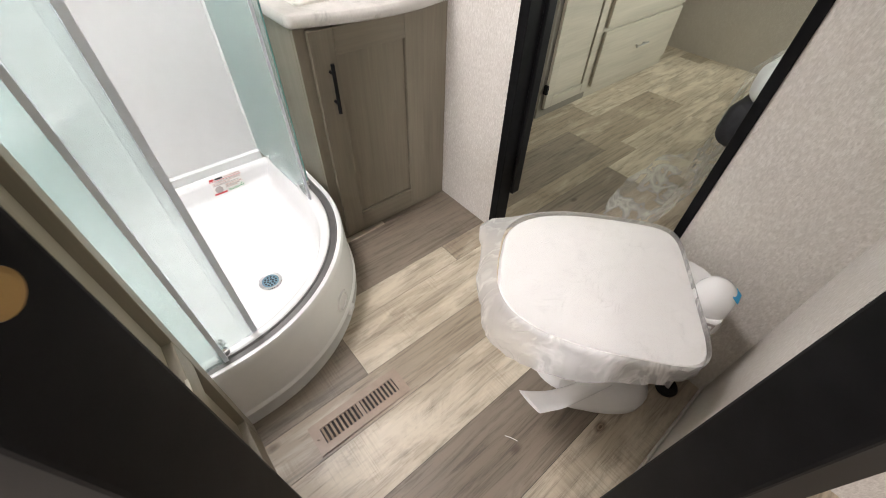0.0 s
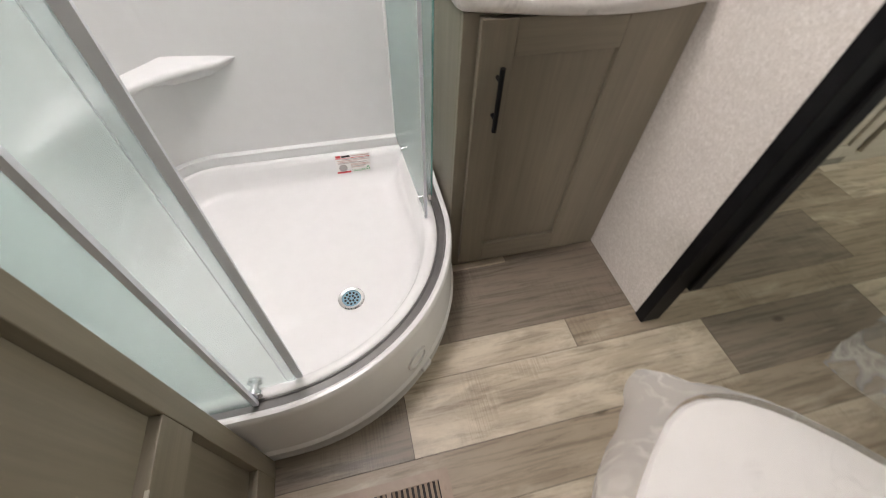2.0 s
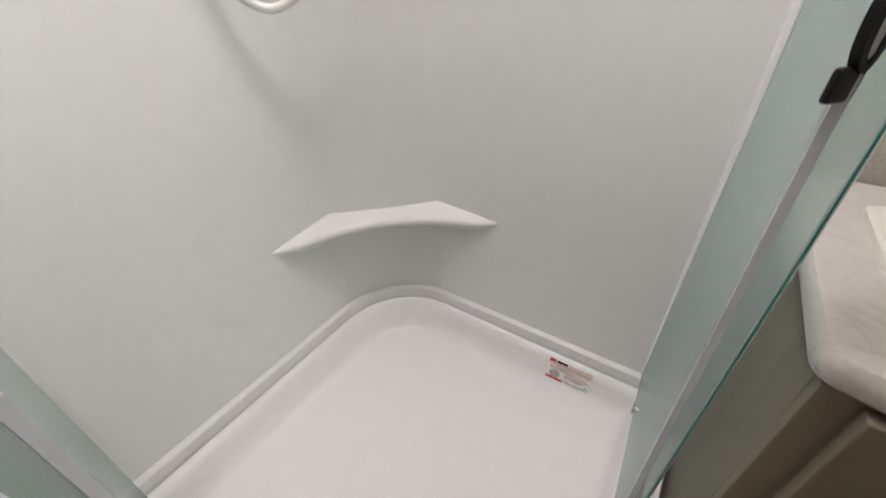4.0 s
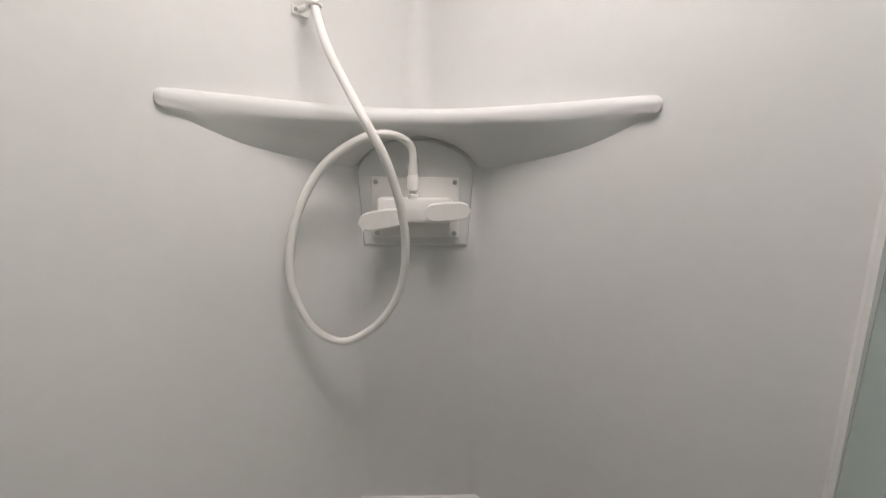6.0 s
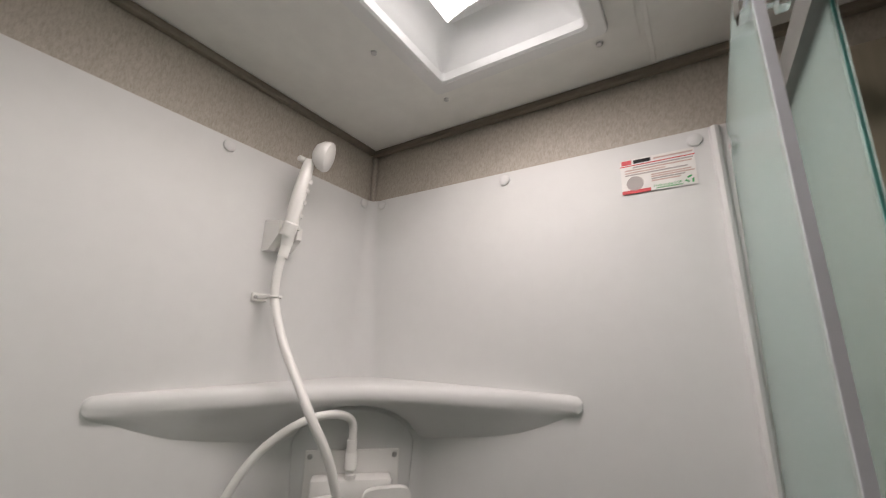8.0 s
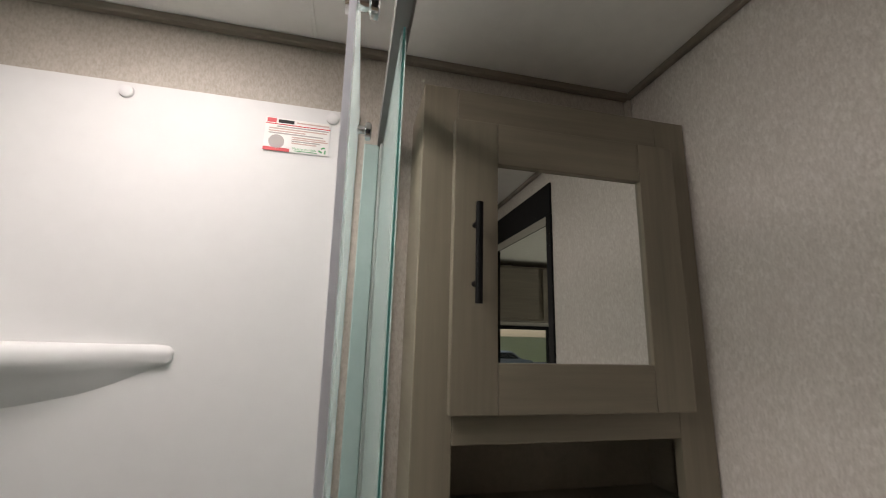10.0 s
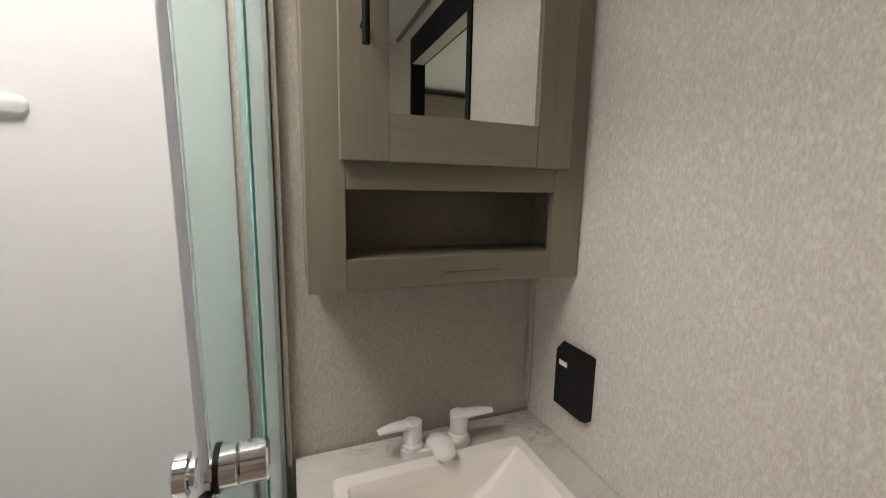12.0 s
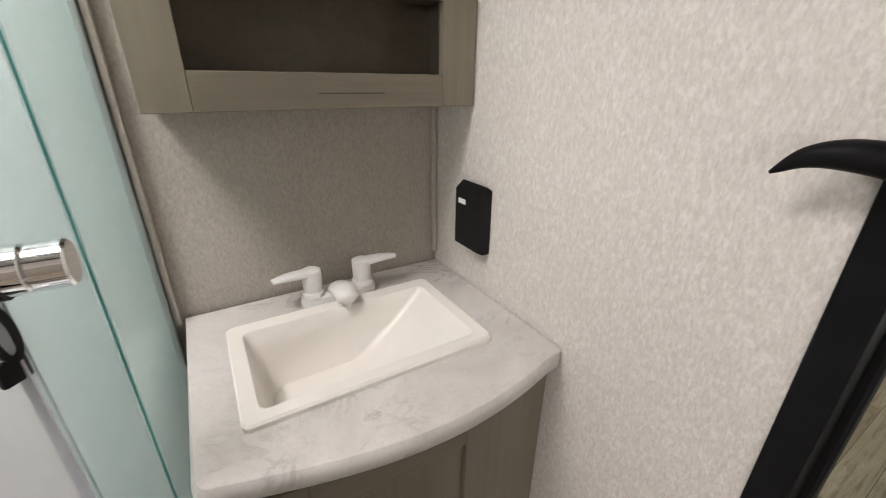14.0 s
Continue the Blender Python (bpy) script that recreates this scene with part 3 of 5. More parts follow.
printed_label(Matrix.Translation((0.585, -0.0520, 0.162)) @ pose(0, 0, 0, -11), 0.118, 0.068)

wall_panel = thing("shower_surround", "white moulded shower surround with built-in corner shelves", "shower wall", (0, 0, 0.27))


def surround_line(rc, z, flat=0.0, gap=0.0):
    arc = []
    for k, t in enumerate(np.linspace(0, math.pi / 2, 16)):
        u = k / 15
        x, y = rc - rc * math.cos(t), rc * math.sin(t) - rc
        arc.append((gap + x + (rc * u - x) * flat, -gap + y + (rc * u - rc - y) * flat))
    pts = [(gap, -0.868), (gap, -0.6)] + arc + [(0.6, -gap), (0.806, -gap)]
    return [Vector((x, y, z)) for x, y in pts]


levels = [(0.222, 0.235, 0.0), (0.218, 0.36, 0.35), (0.205, 0.50, 0.85), (0.20, 0.60, 0.92), (0.20, 0.9, 0.9), (0.20, 1.2, 0.92), (0.20, 1.46, 0.92), (0.16, 1.475, 0.6), (0.06, 1.49, 0.1), (0.05, 1.60, 0.0), (0.036, 1.76, 0.0), (0.022, 1.962, 0.0)]
part("panel", skin([surround_line(*row) for row in levels], closed=False), SURROUND, wall_panel, "", 60)
part("top_edge", skin([surround_line(0.022, 1.962), surround_line(0.022, 1.962, 0.0, -0.006)], closed=False), SURROUND, wall_panel)
lip = [(0.213, 0.222, 0.020), (0.2135, 0.233, 0.0195), (0.2175, 0.252, 0.0155), (0.218, 0.2555, 0.0150), (0.2165, 0.257, 0.0165), (0.2165, 0.260, 0.0165), (0.219, 0.262, 0.014), (0.224, 0.2625, 0.009), (0.221, 0.264, 0.0)]
part("bottom_lip", skin([surround_line(rc, z, 0.0, out) for rc, z, out in lip], closed=False), SURROUND, wall_panel, "", 30)
part("edge_trim", skin([[Vector((x, y, z)) for x, y in ((x0, -0.0005), (x0 + 0.003, -0.010), (x0 + 0.009, -0.013), (x0 + 0.014, -0.010), (x0 + 0.018, -0.0005))] for x0, z in ((0.800, 0.264), (0.788, 1.20), (0.776, 1.958))]), SURROUND, wall_panel, "raised white trim at the surround's edge", 30)


def moulded_shelf(long, mid, z, nose, drop, tilt, blunt, pull=1.0, notch=0.0):
    """A corner shelf with a hollowed front that runs out along both walls."""
    c = (mid * (0.5 + 0.5 * pull) - 0.25 * long) / (0.5 * pull)
    rings = []
    for s in np.linspace(0.0, 1.0, 41):
        k = 2 * pull * s * (1 - s)
        f = Vector((k * c + s * s * long, -((1 - s) ** 2 * long + k * c), 0)) / ((1 - s) ** 2 + k + s * s)
        b = Vector((-0.004, -long * (1 - 2 * s), 0)) if s < 0.5 else Vector((long * (2 * s - 1), 0.004, 0))
        depth = (b - f).length
        out = (f - b).normalized() if depth > 1e-4 else Vector((0.7, -0.7, 0))
        swell = math.sin(math.pi * s) ** 0.6 if 0 < s < 1 else 0.0
        nz = nose * (blunt + (1 - blunt) * min(1, 10 * s, 10 * (1 - s)))
        f = f + out * (0.014 * (blunt + (1 - blunt) * min(1, 14 * s, 14 * (1 - s))))
        low = drop * max(swell, 0.1) * (1 - notch * max(0.0, 1 - abs(s - 0.5) / 0.17) ** 0.5)
        rings.append([b + Vector((0, 0, z + tilt * swell)), f - out * nz * 0.6 + Vector((0, 0, z + 0.002)), f - out * nz * 0.2 + Vector((0, 0, z - nz * 0.06)), f + Vector((0, 0, z - nz * 0.35)),
                      f + Vector((0, 0, z - nz * 0.65)), f - out * nz * 0.12 + Vector((0, 0, z - nz * 0.92)), f - out * min(0.030, depth * 0.5) + Vector((0, 0, z - nz * 1.05 - low * 0.15)),
                      f.lerp(b, 0.6) + Vector((0, 0, z - nz - low * 0.55)), b + Vector((0, 0, z - nz - low))])
    for end, inner in ((0, 1), (-1, -2)):
        ring, centre = rings[end], sum(rings[end], Vector()) / len(rings[end])
        way = (centre - sum(rings[inner], Vector()) / len(rings[inner])).normalized()
        caps = [[centre + (q - centre) * k + way * d for q in ring] for k, d in ((0.8, 0.005), (0.45, 0.009), (0.1, 0.010))]
        rings = caps[::-1] + rings if end == 0 else rings + caps
    return skin(rings)


part("upper_shelf", moulded_shelf(0.530, 0.144, 1.499, 0.034, 0.090, 0.004, 0.75, 2.0, 0.75), SURROUND, wall_panel, "", 50)
part("lower_shelf", moulded_shelf(0.376, 0.128, 0.566, 0.020, 0.06, 0.018, 0.3), SURROUND, wall_panel, "", 50)
CORNER = pose(0.096, -0.104, 0, 0, 0, 45)     # frame of the diagonal in the corner: x along it, -y out of it
pad = [(-0.112, 1.222), (0.112, 1.222), (0.122, 1.375)] + [(0.122 * math.cos(t), 1.375 + 0.07 * math.sin(t)) for t in np.linspace(0.2, math.pi - 0.2, 12)] + [(-0.122, 1.375)]
bm = skin([[CORNER @ Vector((x * k, -y, 1.28 + (z - 1.28) * k)) for x, z in pad] for k, y in ((1.06, -0.03), (1.03, -0.002), (1.0, 0.003), (0.95, 0.005))])
part("valve_pad", bm, SURROUND, wall_panel, "raised arched pad for the tap", 30)
for x, y, z, turn in ((0, -0.404, 1.945, 90), (0, -0.78, 1.945, 90), (0.395, 0, 1.943, 0), (0.755, 0, 1.943, 0), (0.035, 0, 1.948, 0), (0, -0.035, 1.948, 90)):
    part("screw_cap", lathe([(0.0125, 0), (0.0115, 0.004), (0.007, 0.0065), (0.002, 0.007)], Matrix.Translation((x, y, z)) @ pose(0, 0, 0, 90, 0, turn), 16), SURROUND, wall_panel, "", True)

# tap in the corner
tap = thing("shower_tap", "white plastic two-lever shower tap on square plate", "tap", tuple(CORNER @ Vector((0, -0.015, 1.3))))


def in_corner(bm):
    return turned(bm, CORNER)


plate = part("back_plate", in_corner(box(-0.094, 0.094, -0.012, -0.0058, 1.240, 1.370, 0.002)), WHITE_PLASTIC, tap)
for x in (-0.084, 0.084):
    for z in (1.250, 1.359):
        part("screw", in_corner(lathe([(0.0055, 0.021), (0.005, 0.0235), (0.002, 0.024)], pose(x, 0.009, z, 90), 10)), STEEL, plate)
part("body", in_corner(box(-0.078, 0.078, -0.056, -0.0115, 1.276, 1.328, 0.008)), WHITE_PLASTIC, tap, "", 30)
for s in (-1, 1):
    lever = [(s * (0.020 + 0.092 * k), 0.019 * math.sqrt(max(0.0, 1 - (2 * k - 1) ** 4))) for k in np.linspace(0.0, 1, 15)]
    ring = [(x, h) for x, h in lever] + [(x, -h) for x, h in lever[::-1]]
    m = pose(0, 0, 1.297, 0, -5 if s > 0 else -9, 0)
    bm = skin([[m @ Vector((x, y - 0.1 * abs(x), h * k)) for x, h in ring] for y, k in ((-0.064, 0.9), (-0.068, 1.0), (-0.076, 1.0), (-0.079, 0.85))])
    bmesh.ops.remove_doubles(bm, verts=bm.verts[:], dist=1e-5)
    part("lever", in_corner(bm), WHITE_PLASTIC, tap, "", 40)
part("hose_nut", in_corner(lathe([(0.011, 1.326), (0.011, 1.334), (0.0085, 1.336), (0.0085, 1.342), (0.0125, 1.344), (0.0115, 1.372), (0.008, 1.376)], pose(-0.004, -0.045, 0), 16)), WHITE_PLASTIC, tap, "", True)

hose = thing("shower_hose", "white plastic shower hose hanging in one loop", "hose", (0.07, -0.28, 1.05))
nut = CORNER @ Vector((-0.004, -0.045, 1.374))
line = [(0.057, -0.293, 1.765), (0.050, -0.299, 1.715), (0.052, -0.300, 1.660), (0.087, -0.299, 1.586), (0.133, -0.294, 1.518), (0.177, -0.292, 1.462), (0.196, -0.265, 1.398), (0.196, -0.233, 1.316),
        (0.185, -0.213, 1.237), (0.162, -0.209, 1.153), (0.125, -0.234, 1.082), (0.077, -0.284, 1.044), (0.043, -0.332, 1.079), (0.026, -0.358, 1.153), (0.023, -0.360, 1.219),
        (0.030, -0.345, 1.296), (0.058, -0.309, 1.382), (0.094, -0.257, 1.433), (0.124, -0.206, 1.450), (nut.x + 0.002, nut.y - 0.008, 1.432), tuple(nut)]
part("tubing", tube(smooth_path(line, 6), 0.0078, 12), WHITE_PLASTIC, hose, "", True)

part("cuff", tube([nut + Vector((0, 0, -0.004)), nut + Vector((0.0003, -0.001, 0.022))], 0.0100, 14), WHITE_PLASTIC, hose, "", True)
part("cuff", tube([Vector(line[0]), Vector(line[0]).lerp(Vector(line[1]), 0.5)], 0.0100, 14), WHITE_PLASTIC, hose, "", True)

head = thing("hand_shower", "white plastic hand shower resting in wall holder", "shower head", (0.06, -0.30, 1.76))
grip = smooth_path([(0.057, -0.293, 1.765), (0.066, -0.295, 1.80), (0.076, -0.292, 1.865), (0.082, -0.286, 1.915), (0.085, -0.283, 1.945)], 5)
part("handle", tube(grip, lambda s: 0.0108 + 0.0035 * math.sin(3.1 * min(1, s * 1.1)), 14), WHITE_PLASTIC, head, "", True)
for k in range(5):
    p = grip[5 + 2 * k]
    part("finger_grip", lathe([(0.006, -0.004), (0.0068, 0.0), (0.006, 0.004)], Matrix.Translation(p + Vector((0.009, 0.008, 0))) @ pose(0, 0, 0, 0, 10, 0), 10), WHITE_PLASTIC, head, "", True)
rose = Matrix.Translation((0.106, -0.266, 1.958)) @ Vector((0.74, 0.58, -0.30)).to_track_quat("Z", "Y").to_matrix().to_4x4() @ Matrix.Diagonal((0.88, 0.88, 0.95, 1))
part("rose", lathe([(0.010, -0.022), (0.024, -0.016), (0.034, -0.004), (0.037, 0.008), (0.035, 0.014), (0.027, 0.017), (0.010, 0.019)], rose, 24), WHITE_PLASTIC, head, "", True)
part("flow_button", lathe([(0.006, 0), (0.006, 0.012), (0.004, 0.014)], pose(0.078, -0.290, 1.945, 90), 10), WHITE_PLASTIC, head, "", True)
holder = thing("shower_holder", "white plastic wall bracket for the hand shower", "bracket", (0.0, -0.295, 1.78))
part("wedge", skin([[(0.0, y, 1.822), (0.0, y, 1.757), (0.022, y, 1.757), (0.05, y, 1.785), (0.05, y, 1.815)] for y in (-0.309, -0.294)]), WHITE_PLASTIC, holder)
part("wedge", skin([[(0.0, y, 1.815), (0.0, y, 1.760), (0.022, y, 1.760), (0.05, y, 1.785), (0.05, y, 1.810)] for y in (-0.266, -0.254)]), WHITE_PLASTIC, holder)
part("web", box(0.0, 0.030, -0.294, -0.266, 1.762, 1.80, 0.003), WHITE_PLASTIC, holder)
part("collar", lathe([(0.0145, -0.012), (0.0145, 0.014), (0.0125, 0.016)], Matrix.Translation((0.066, -0.297, 1.795)) @ pose(0, 0, 0, 0, 24, 0), 16), WHITE_PLASTIC, holder, "", True)
clip = thing("hose_clip", "small white hose clip screwed to the wall", "clip", (0.0, -0.30, 1.66))
part("strap", box(0.0, 0.006, -0.318, -0.285, 1.656, 1.672, 0.002), WHITE_PLASTIC, clip)
part("ring", tube([(0.050 + 0.0105 * math.cos(t), -0.300 + 0.0125 * math.sin(t), 1.663) for t in np.linspace(0, 2 * math.pi, 21)], 0.0028, 8), WHITE_PLASTIC, clip, "", True)
part("arm", box(0.004, 0.042, -0.308, -0.300, 1.659, 1.668, 0.002), WHITE_PLASTIC, clip)
part("screw", lathe([(0.004, 0), (0.003, 0.002)], pose(0.006, -0.311, 1.664, 0, 90), 10), STEEL, clip)

# curved glass enclosure
screen = thing("shower_enclosure", "curved frosted green glass shower enclosure, doors open", "shower screen", (0.4, -0.4, 0.27))
G0, G1, G2 = 0.266, 1.895, 1.957


def along(r, s0, s1, n=26):
    """Points of the rounded front line between two distances from the side wall."""
    bend = CX + r * math.pi / 2
    out = []
    for s in np.linspace(s0, s1, n):
        if s < CX:
            out.append((Vector((s, CY - r, 0)), Vector((0, -1, 0))))
        elif s < bend:
            t = (s - CX) / r
            out.append((Vector((CX + r * math.sin(t), CY - r * math.cos(t), 0)), Vector((math.sin(t), -math.cos(t), 0))))
        else:
            lean = (CX + r - 0.804) * (s - bend) / -CY if r < 0.44 else 0.0     # the sliding doors stand closer to the wall trim
            out.append((Vector((CX + r - lean, CY + s - bend, 0)), Vector((1, 0, 0))))
    return out


def strip(r, s0, s1, z0, z1, thick, n=26):
    return skin([[p + o * k + Vector((0, 0, z)) for k, z in ((-thick / 2, z0), (thick / 2, z0), (thick / 2, z1), (-thick / 2, z1))] for p, o in along(r, s0, s1, n)])


RF = 0.458
END_F = CX + RF * math.pi / 2 - CY
LEAD_L, LEAD_R = 0.464, 0.004        # leading edges: from the side wall; past the bend


def leaning(d0, d1, z0, z1, thick, n=14, place=None):
    """A piece of one of the sliding doors, which hang a little out of plumb."""
    rings = []
    for d in np.linspace(d0, d1, n):
        ring = []
        for z, ks in ((z0, (-1, 1)), (z1, (1, -1))):
            p, o = (place or hung)(d, z)
            ring += [p + o * k * thick / 2 + Vector((0, 0, z)) for k in ks]
        rings.append(ring)
    return skin(rings)


def hung_left(d, z):
    """Place and outward way on the door beside the linen cabinet, d metres from the side wall, at height z."""
    return along(0.424 - 0.026 * (z - 0.27) / 1.67, d, d + 0.001, 2)[0]


def hung(d, z):
    """Place and outward way on the door beside the vanity, d metres past the bend of its line, at height z."""
    up = (z - 0.27) / 1.67
    r, back = 0.424 - 0.026 * up, 0.030 * (1 - up) * max(0.0, min(1.0, 1 - d / 0.35))
    s = CX + r * math.pi / 2 + d - back
    return along(r, s, s + 0.001, 2)[0]


for s0, s1 in ((0.003, 0.378), (END_F - 0.338, END_F - 0.032)):
    part("fixed_pane", strip(RF, s0, s1, G0, G1, 0.006), GLASS, screen, "", 30).visible_shadow = False
part("sliding_pane", leaning(0.06, LEAD_L, G0, G2, 0.006, 14, hung_left), GLASS, screen, "", 30).visible_shadow = False
part("stile", leaning(LEAD_L - 0.0025, LEAD_L + 0.0105, G0, G2 + 0.003, 0.008, 2, hung_left), ALU, screen)
part("sliding_pane", leaning(LEAD_R, 0.385, G0, G2, 0.006), GLASS, screen, "", 30).visible_shadow = False
part("stile", leaning(LEAD_R - 0.004, LEAD_R - 0.0005, G0, G2 + 0.003, 0.0075, 2), ALU, screen)
part("stile", strip(RF, 0.378, 0.388, G0, G1 + 0.003, 0.008, 2), ALU, screen)
part("wall_jamb", box(0.8195, 0.8495, -0.012, -0.0015, G0, G1, 0.002), JAMB, screen, "pale grey-green wall jamb")
part("wall_channel", box(0.850, 0.8685, -0.031, -0.0015, G0, G1 - 0.004, 0.002), CHANNEL, screen, "dark grey-green wall channel")
part("glass_edge", strip(RF, END_F - 0.3388, END_F - 0.3382, G0, G1, 0.0024, 2), GLASS_EDGE, screen, "dark green polished glass edge")
SEAL = clear("clear_seal", (0.95, 0.96, 0.97), 0.15)
for bm in (leaning(LEAD_L - 0.020, LEAD_L - 0.004, G0, G2 - 0.002, 0.009, 2, hung_left), leaning(LEAD_R + 0.001, LEAD_R + 0.009, G0, G2 - 0.002, 0.0085, 2)):
    part("seal", bm, SEAL, screen).visible_shadow = False
part("bottom_track", skin([[p + o * k + Vector((0, 0, z)) for k, z in ((-0.012, 0.257), (0.012, 0.257), (0.012, 0.2665), (0.009, 0.2665), (0.007, 0.262), (-0.007, 0.262), (-0.009, 0.2665), (-0.012, 0.2665))] for p, o in along(0.462, 0.0, CX + 0.462 * math.pi / 2 - CY, 60)]), TRACK, screen, "", 20)
part("top_rail", skin([[p + o * k + Vector((0, 0, z)) for k, z in ((-0.009, 1.892), (0.009, 1.892), (0.013, 1.901), (0.013, 1.922), (0.006, 1.930), (-0.009, 1.930))] for p, o in along(RF - 0.004, 0.0, END_F, 70)]), TRACK, screen, "", 25)
for s, z, right in ((0.12, 1.872, 0), (0.40, 1.872, 0), (LEAD_R + 0.030, 1.893, 1), (0.29, 1.872, 1), (0.385, 0.285, 0), (LEAD_R + 0.05, 0.29, 1), (0.27, 0.29, 1)):
    p, o = hung(s, z) if right else hung_left(s, z)
    roller = part("roller", lathe([(0.008, -0.012), (0.015, -0.010), (0.015, -0.003), (0.009, 0.0), (0.009, 0.016), (0.016, 0.018), (0.016, 0.026), (0.010, 0.028)], Matrix.Translation(p + Vector((0, 0, z))) @ o.to_track_quat("Z", "Y").to_matrix().to_4x4(), 16), CHROME, screen, "", True)
KNOB_Z = 1.110
p, o = hung(LEAD_R + 0.009, KNOB_Z)
axis = Matrix.Translation(p - o * 0.005 + Vector((0, 0, KNOB_Z))) @ o.to_track_quat("Z", "Y").to_matrix().to_4x4() @ Matrix.Diagonal((1.3, 1.3, 1.0, 1.0))
knob = part("door_knob", lathe([(0.004, 0.004), (0.011, 0.004), (0.011, 0.010), (0.0155, 0.012), (0.0155, 0.030), (0.014, 0.032), (0.0155, 0.034), (0.0155, 0.056), (0.014, 0.058), (0.002, 0.058)], axis, 28), CHROME, screen, "chrome door knob", True)
part("inner_knob", lathe([(0.004, -0.004), (0.011, -0.004), (0.011, -0.008), (0.0150, -0.010), (0.0150, -0.020), (0.013, -0.022), (0.002, -0.022)], axis, 28), CHROME, knob, "", True)
part("washer", lathe([(0.0165, 0.0115), (0.0165, 0.0135), (0.011, 0.0150)], axis, 24), BLACK_SATIN, knob, "", True)


def eyelet(mid, u, w, out, half, wide, tall, hole, turn, n=28):
    """A flat oval ring in the plane of u and w, with its hole, and thickness along out."""
    rings = []
    for k, d, bev in ((1.0, -half, 0.8), (1.0, -half, 1.0), (1.0, half, 1.0), (1.0, half, 0.8), (hole, half, 1.0), (hole, -half, 1.0)):
        row = []
        for t in np.linspace(0, 2 * math.pi, n + 1)[:-1]:
            grow = 0.0012 * (1 if bev < 1 else 0)
            a, c = (wide * k - grow) * math.cos(t), (tall * (1 - (1 - k) * wide / tall * 1.0) - grow) * math.sin(t)
            a, c = a * math.cos(turn) - c * math.sin(turn), a * math.sin(turn) + c * math.cos(turn)
            row.append(mid + u * a + w * c + out * d)
        rings.append(row)
    return skin(rings + [rings[0]], caps=False)


catch = thing("door_catch", "black rubber strap with oval eye hanging from the shower knob", "catch", tuple(axis.translation))
across, up = Vector((-o.y, o.x, 0)), Vector((0, 0, 1))
hub = p + Vector((0, 0, KNOB_Z)) + o * 0.0088
part("collar", eyelet(hub, across, up, o, 0.0022, 0.0225, 0.0225, 0.5, 0.0), BLACK_SATIN, catch, "", 30)
tip = hung(LEAD_R - 0.006, 1.068)[0] + up * 1.068 - o * 0.001
face = (o * 0.65 + across * 0.76).normalized()
edge_on = up.cross(face)
part("eye", eyelet(tip, face, up, edge_on, 0.0034, 0.0105, 0.029, 0.42, 0.08), BLACK_SATIN, catch, "", 30)
part("tail", turned(box(-0.011, 0.011, -0.0034, 0.0034, -0.011, 0.011, 0.0025), Matrix.Translation(tip - up * 0.036 - o * 0.002) @ Matrix((face, edge_on, up)).transposed().to_4x4()), BLACK_SATIN, catch, "", 30)
part("neck", tube([hub - up * 0.018, hub.lerp(tip, 0.5) + up * 0.006, tip + up * 0.026], 0.0042, 10), BLACK_SATIN, catch, "", True)

# roof light over the shower
roof = thing("roof_light", "white framed roof light over the shower", "skylight", (0.478, -0.42, H))
for x0, x1, y0, y1 in ((0.245, SKY[0] - 0.012, -0.765, -0.104), (SKY[1] + 0.012, 0.694, -0.765, -0.104),
                       (SKY[0] - 0.012, SKY[1] + 0.012, SKY[3] + 0.012, -0.104), (SKY[0] - 0.012, SKY[1] + 0.012, -0.765, SKY[2] - 0.012)):
    part("flange", box(x0, x1, y0, y1, H - 0.004, H - 0.0005), CEILING, roof)


def oblong(d, z, r=0.009):
    x0, x1, y0, y1 = SKY[0] - d, SKY[1] + d, SKY[2] - d, SKY[3] + d
    pts = []
    for cx, cy, t0 in ((x1 - r, y1 - r, 0), (x0 + r, y1 - r, 90), (x0 + r, y0 + r, 180), (x1 - r, y0 + r, 270)):
        pts += [Vector((cx + r * math.cos(radians(t0 + k)), cy + r * math.sin(radians(t0 + k)), z)) for k in (0, 30, 60, 90)]
    return pts


part("frame", skin([oblong(0.014, H - 0.003), oblong(0.0138, H - 0.015), oblong(0.012, H - 0.0172), oblong(-0.012, H - 0.0172), oblong(-0.016, H - 0.013), oblong(-0.017, H + 0.004)], caps=False), PAN, roof, "bright white inner frame", 30)
part("shaft", skin([oblong(-0.014, H + 0.002), oblong(-0.018, H + 0.03, 0.03), oblong(-0.026, H + 0.055, 0.035), oblong(-0.036, H + 0.072, 0.03), oblong(-0.050, H + 0.082, 0.01)], caps=False), PAN, roof, "white tapered shaft", 60)
glow, gn, gl, gb = material("bright_overcast_sky")
gb.inputs["Base Color"].default_value = (0, 0, 0, 1)
gb.inputs["Emission Color"].default_value = (1.0, 0.99, 0.985, 1)
gb.inputs["Emission Strength"].default_value = 14.0
solid("backdrop_sky", box(0.0, 0.95, -1.0, 0.15, H + 0.30, H + 0.31), glow, "bright overcast sky above the roof light", "backdrop")
dome = part("dome", skin([oblong(-0.02, H + 0.14, 0.06), oblong(-0.03, H + 0.18, 0.06), oblong(-0.07, H + 0.21, 0.06), oblong(-0.13, H + 0.225, 0.03)]), DOME, roof, "milky acrylic dome", 60)
dome.visible_shadow = False
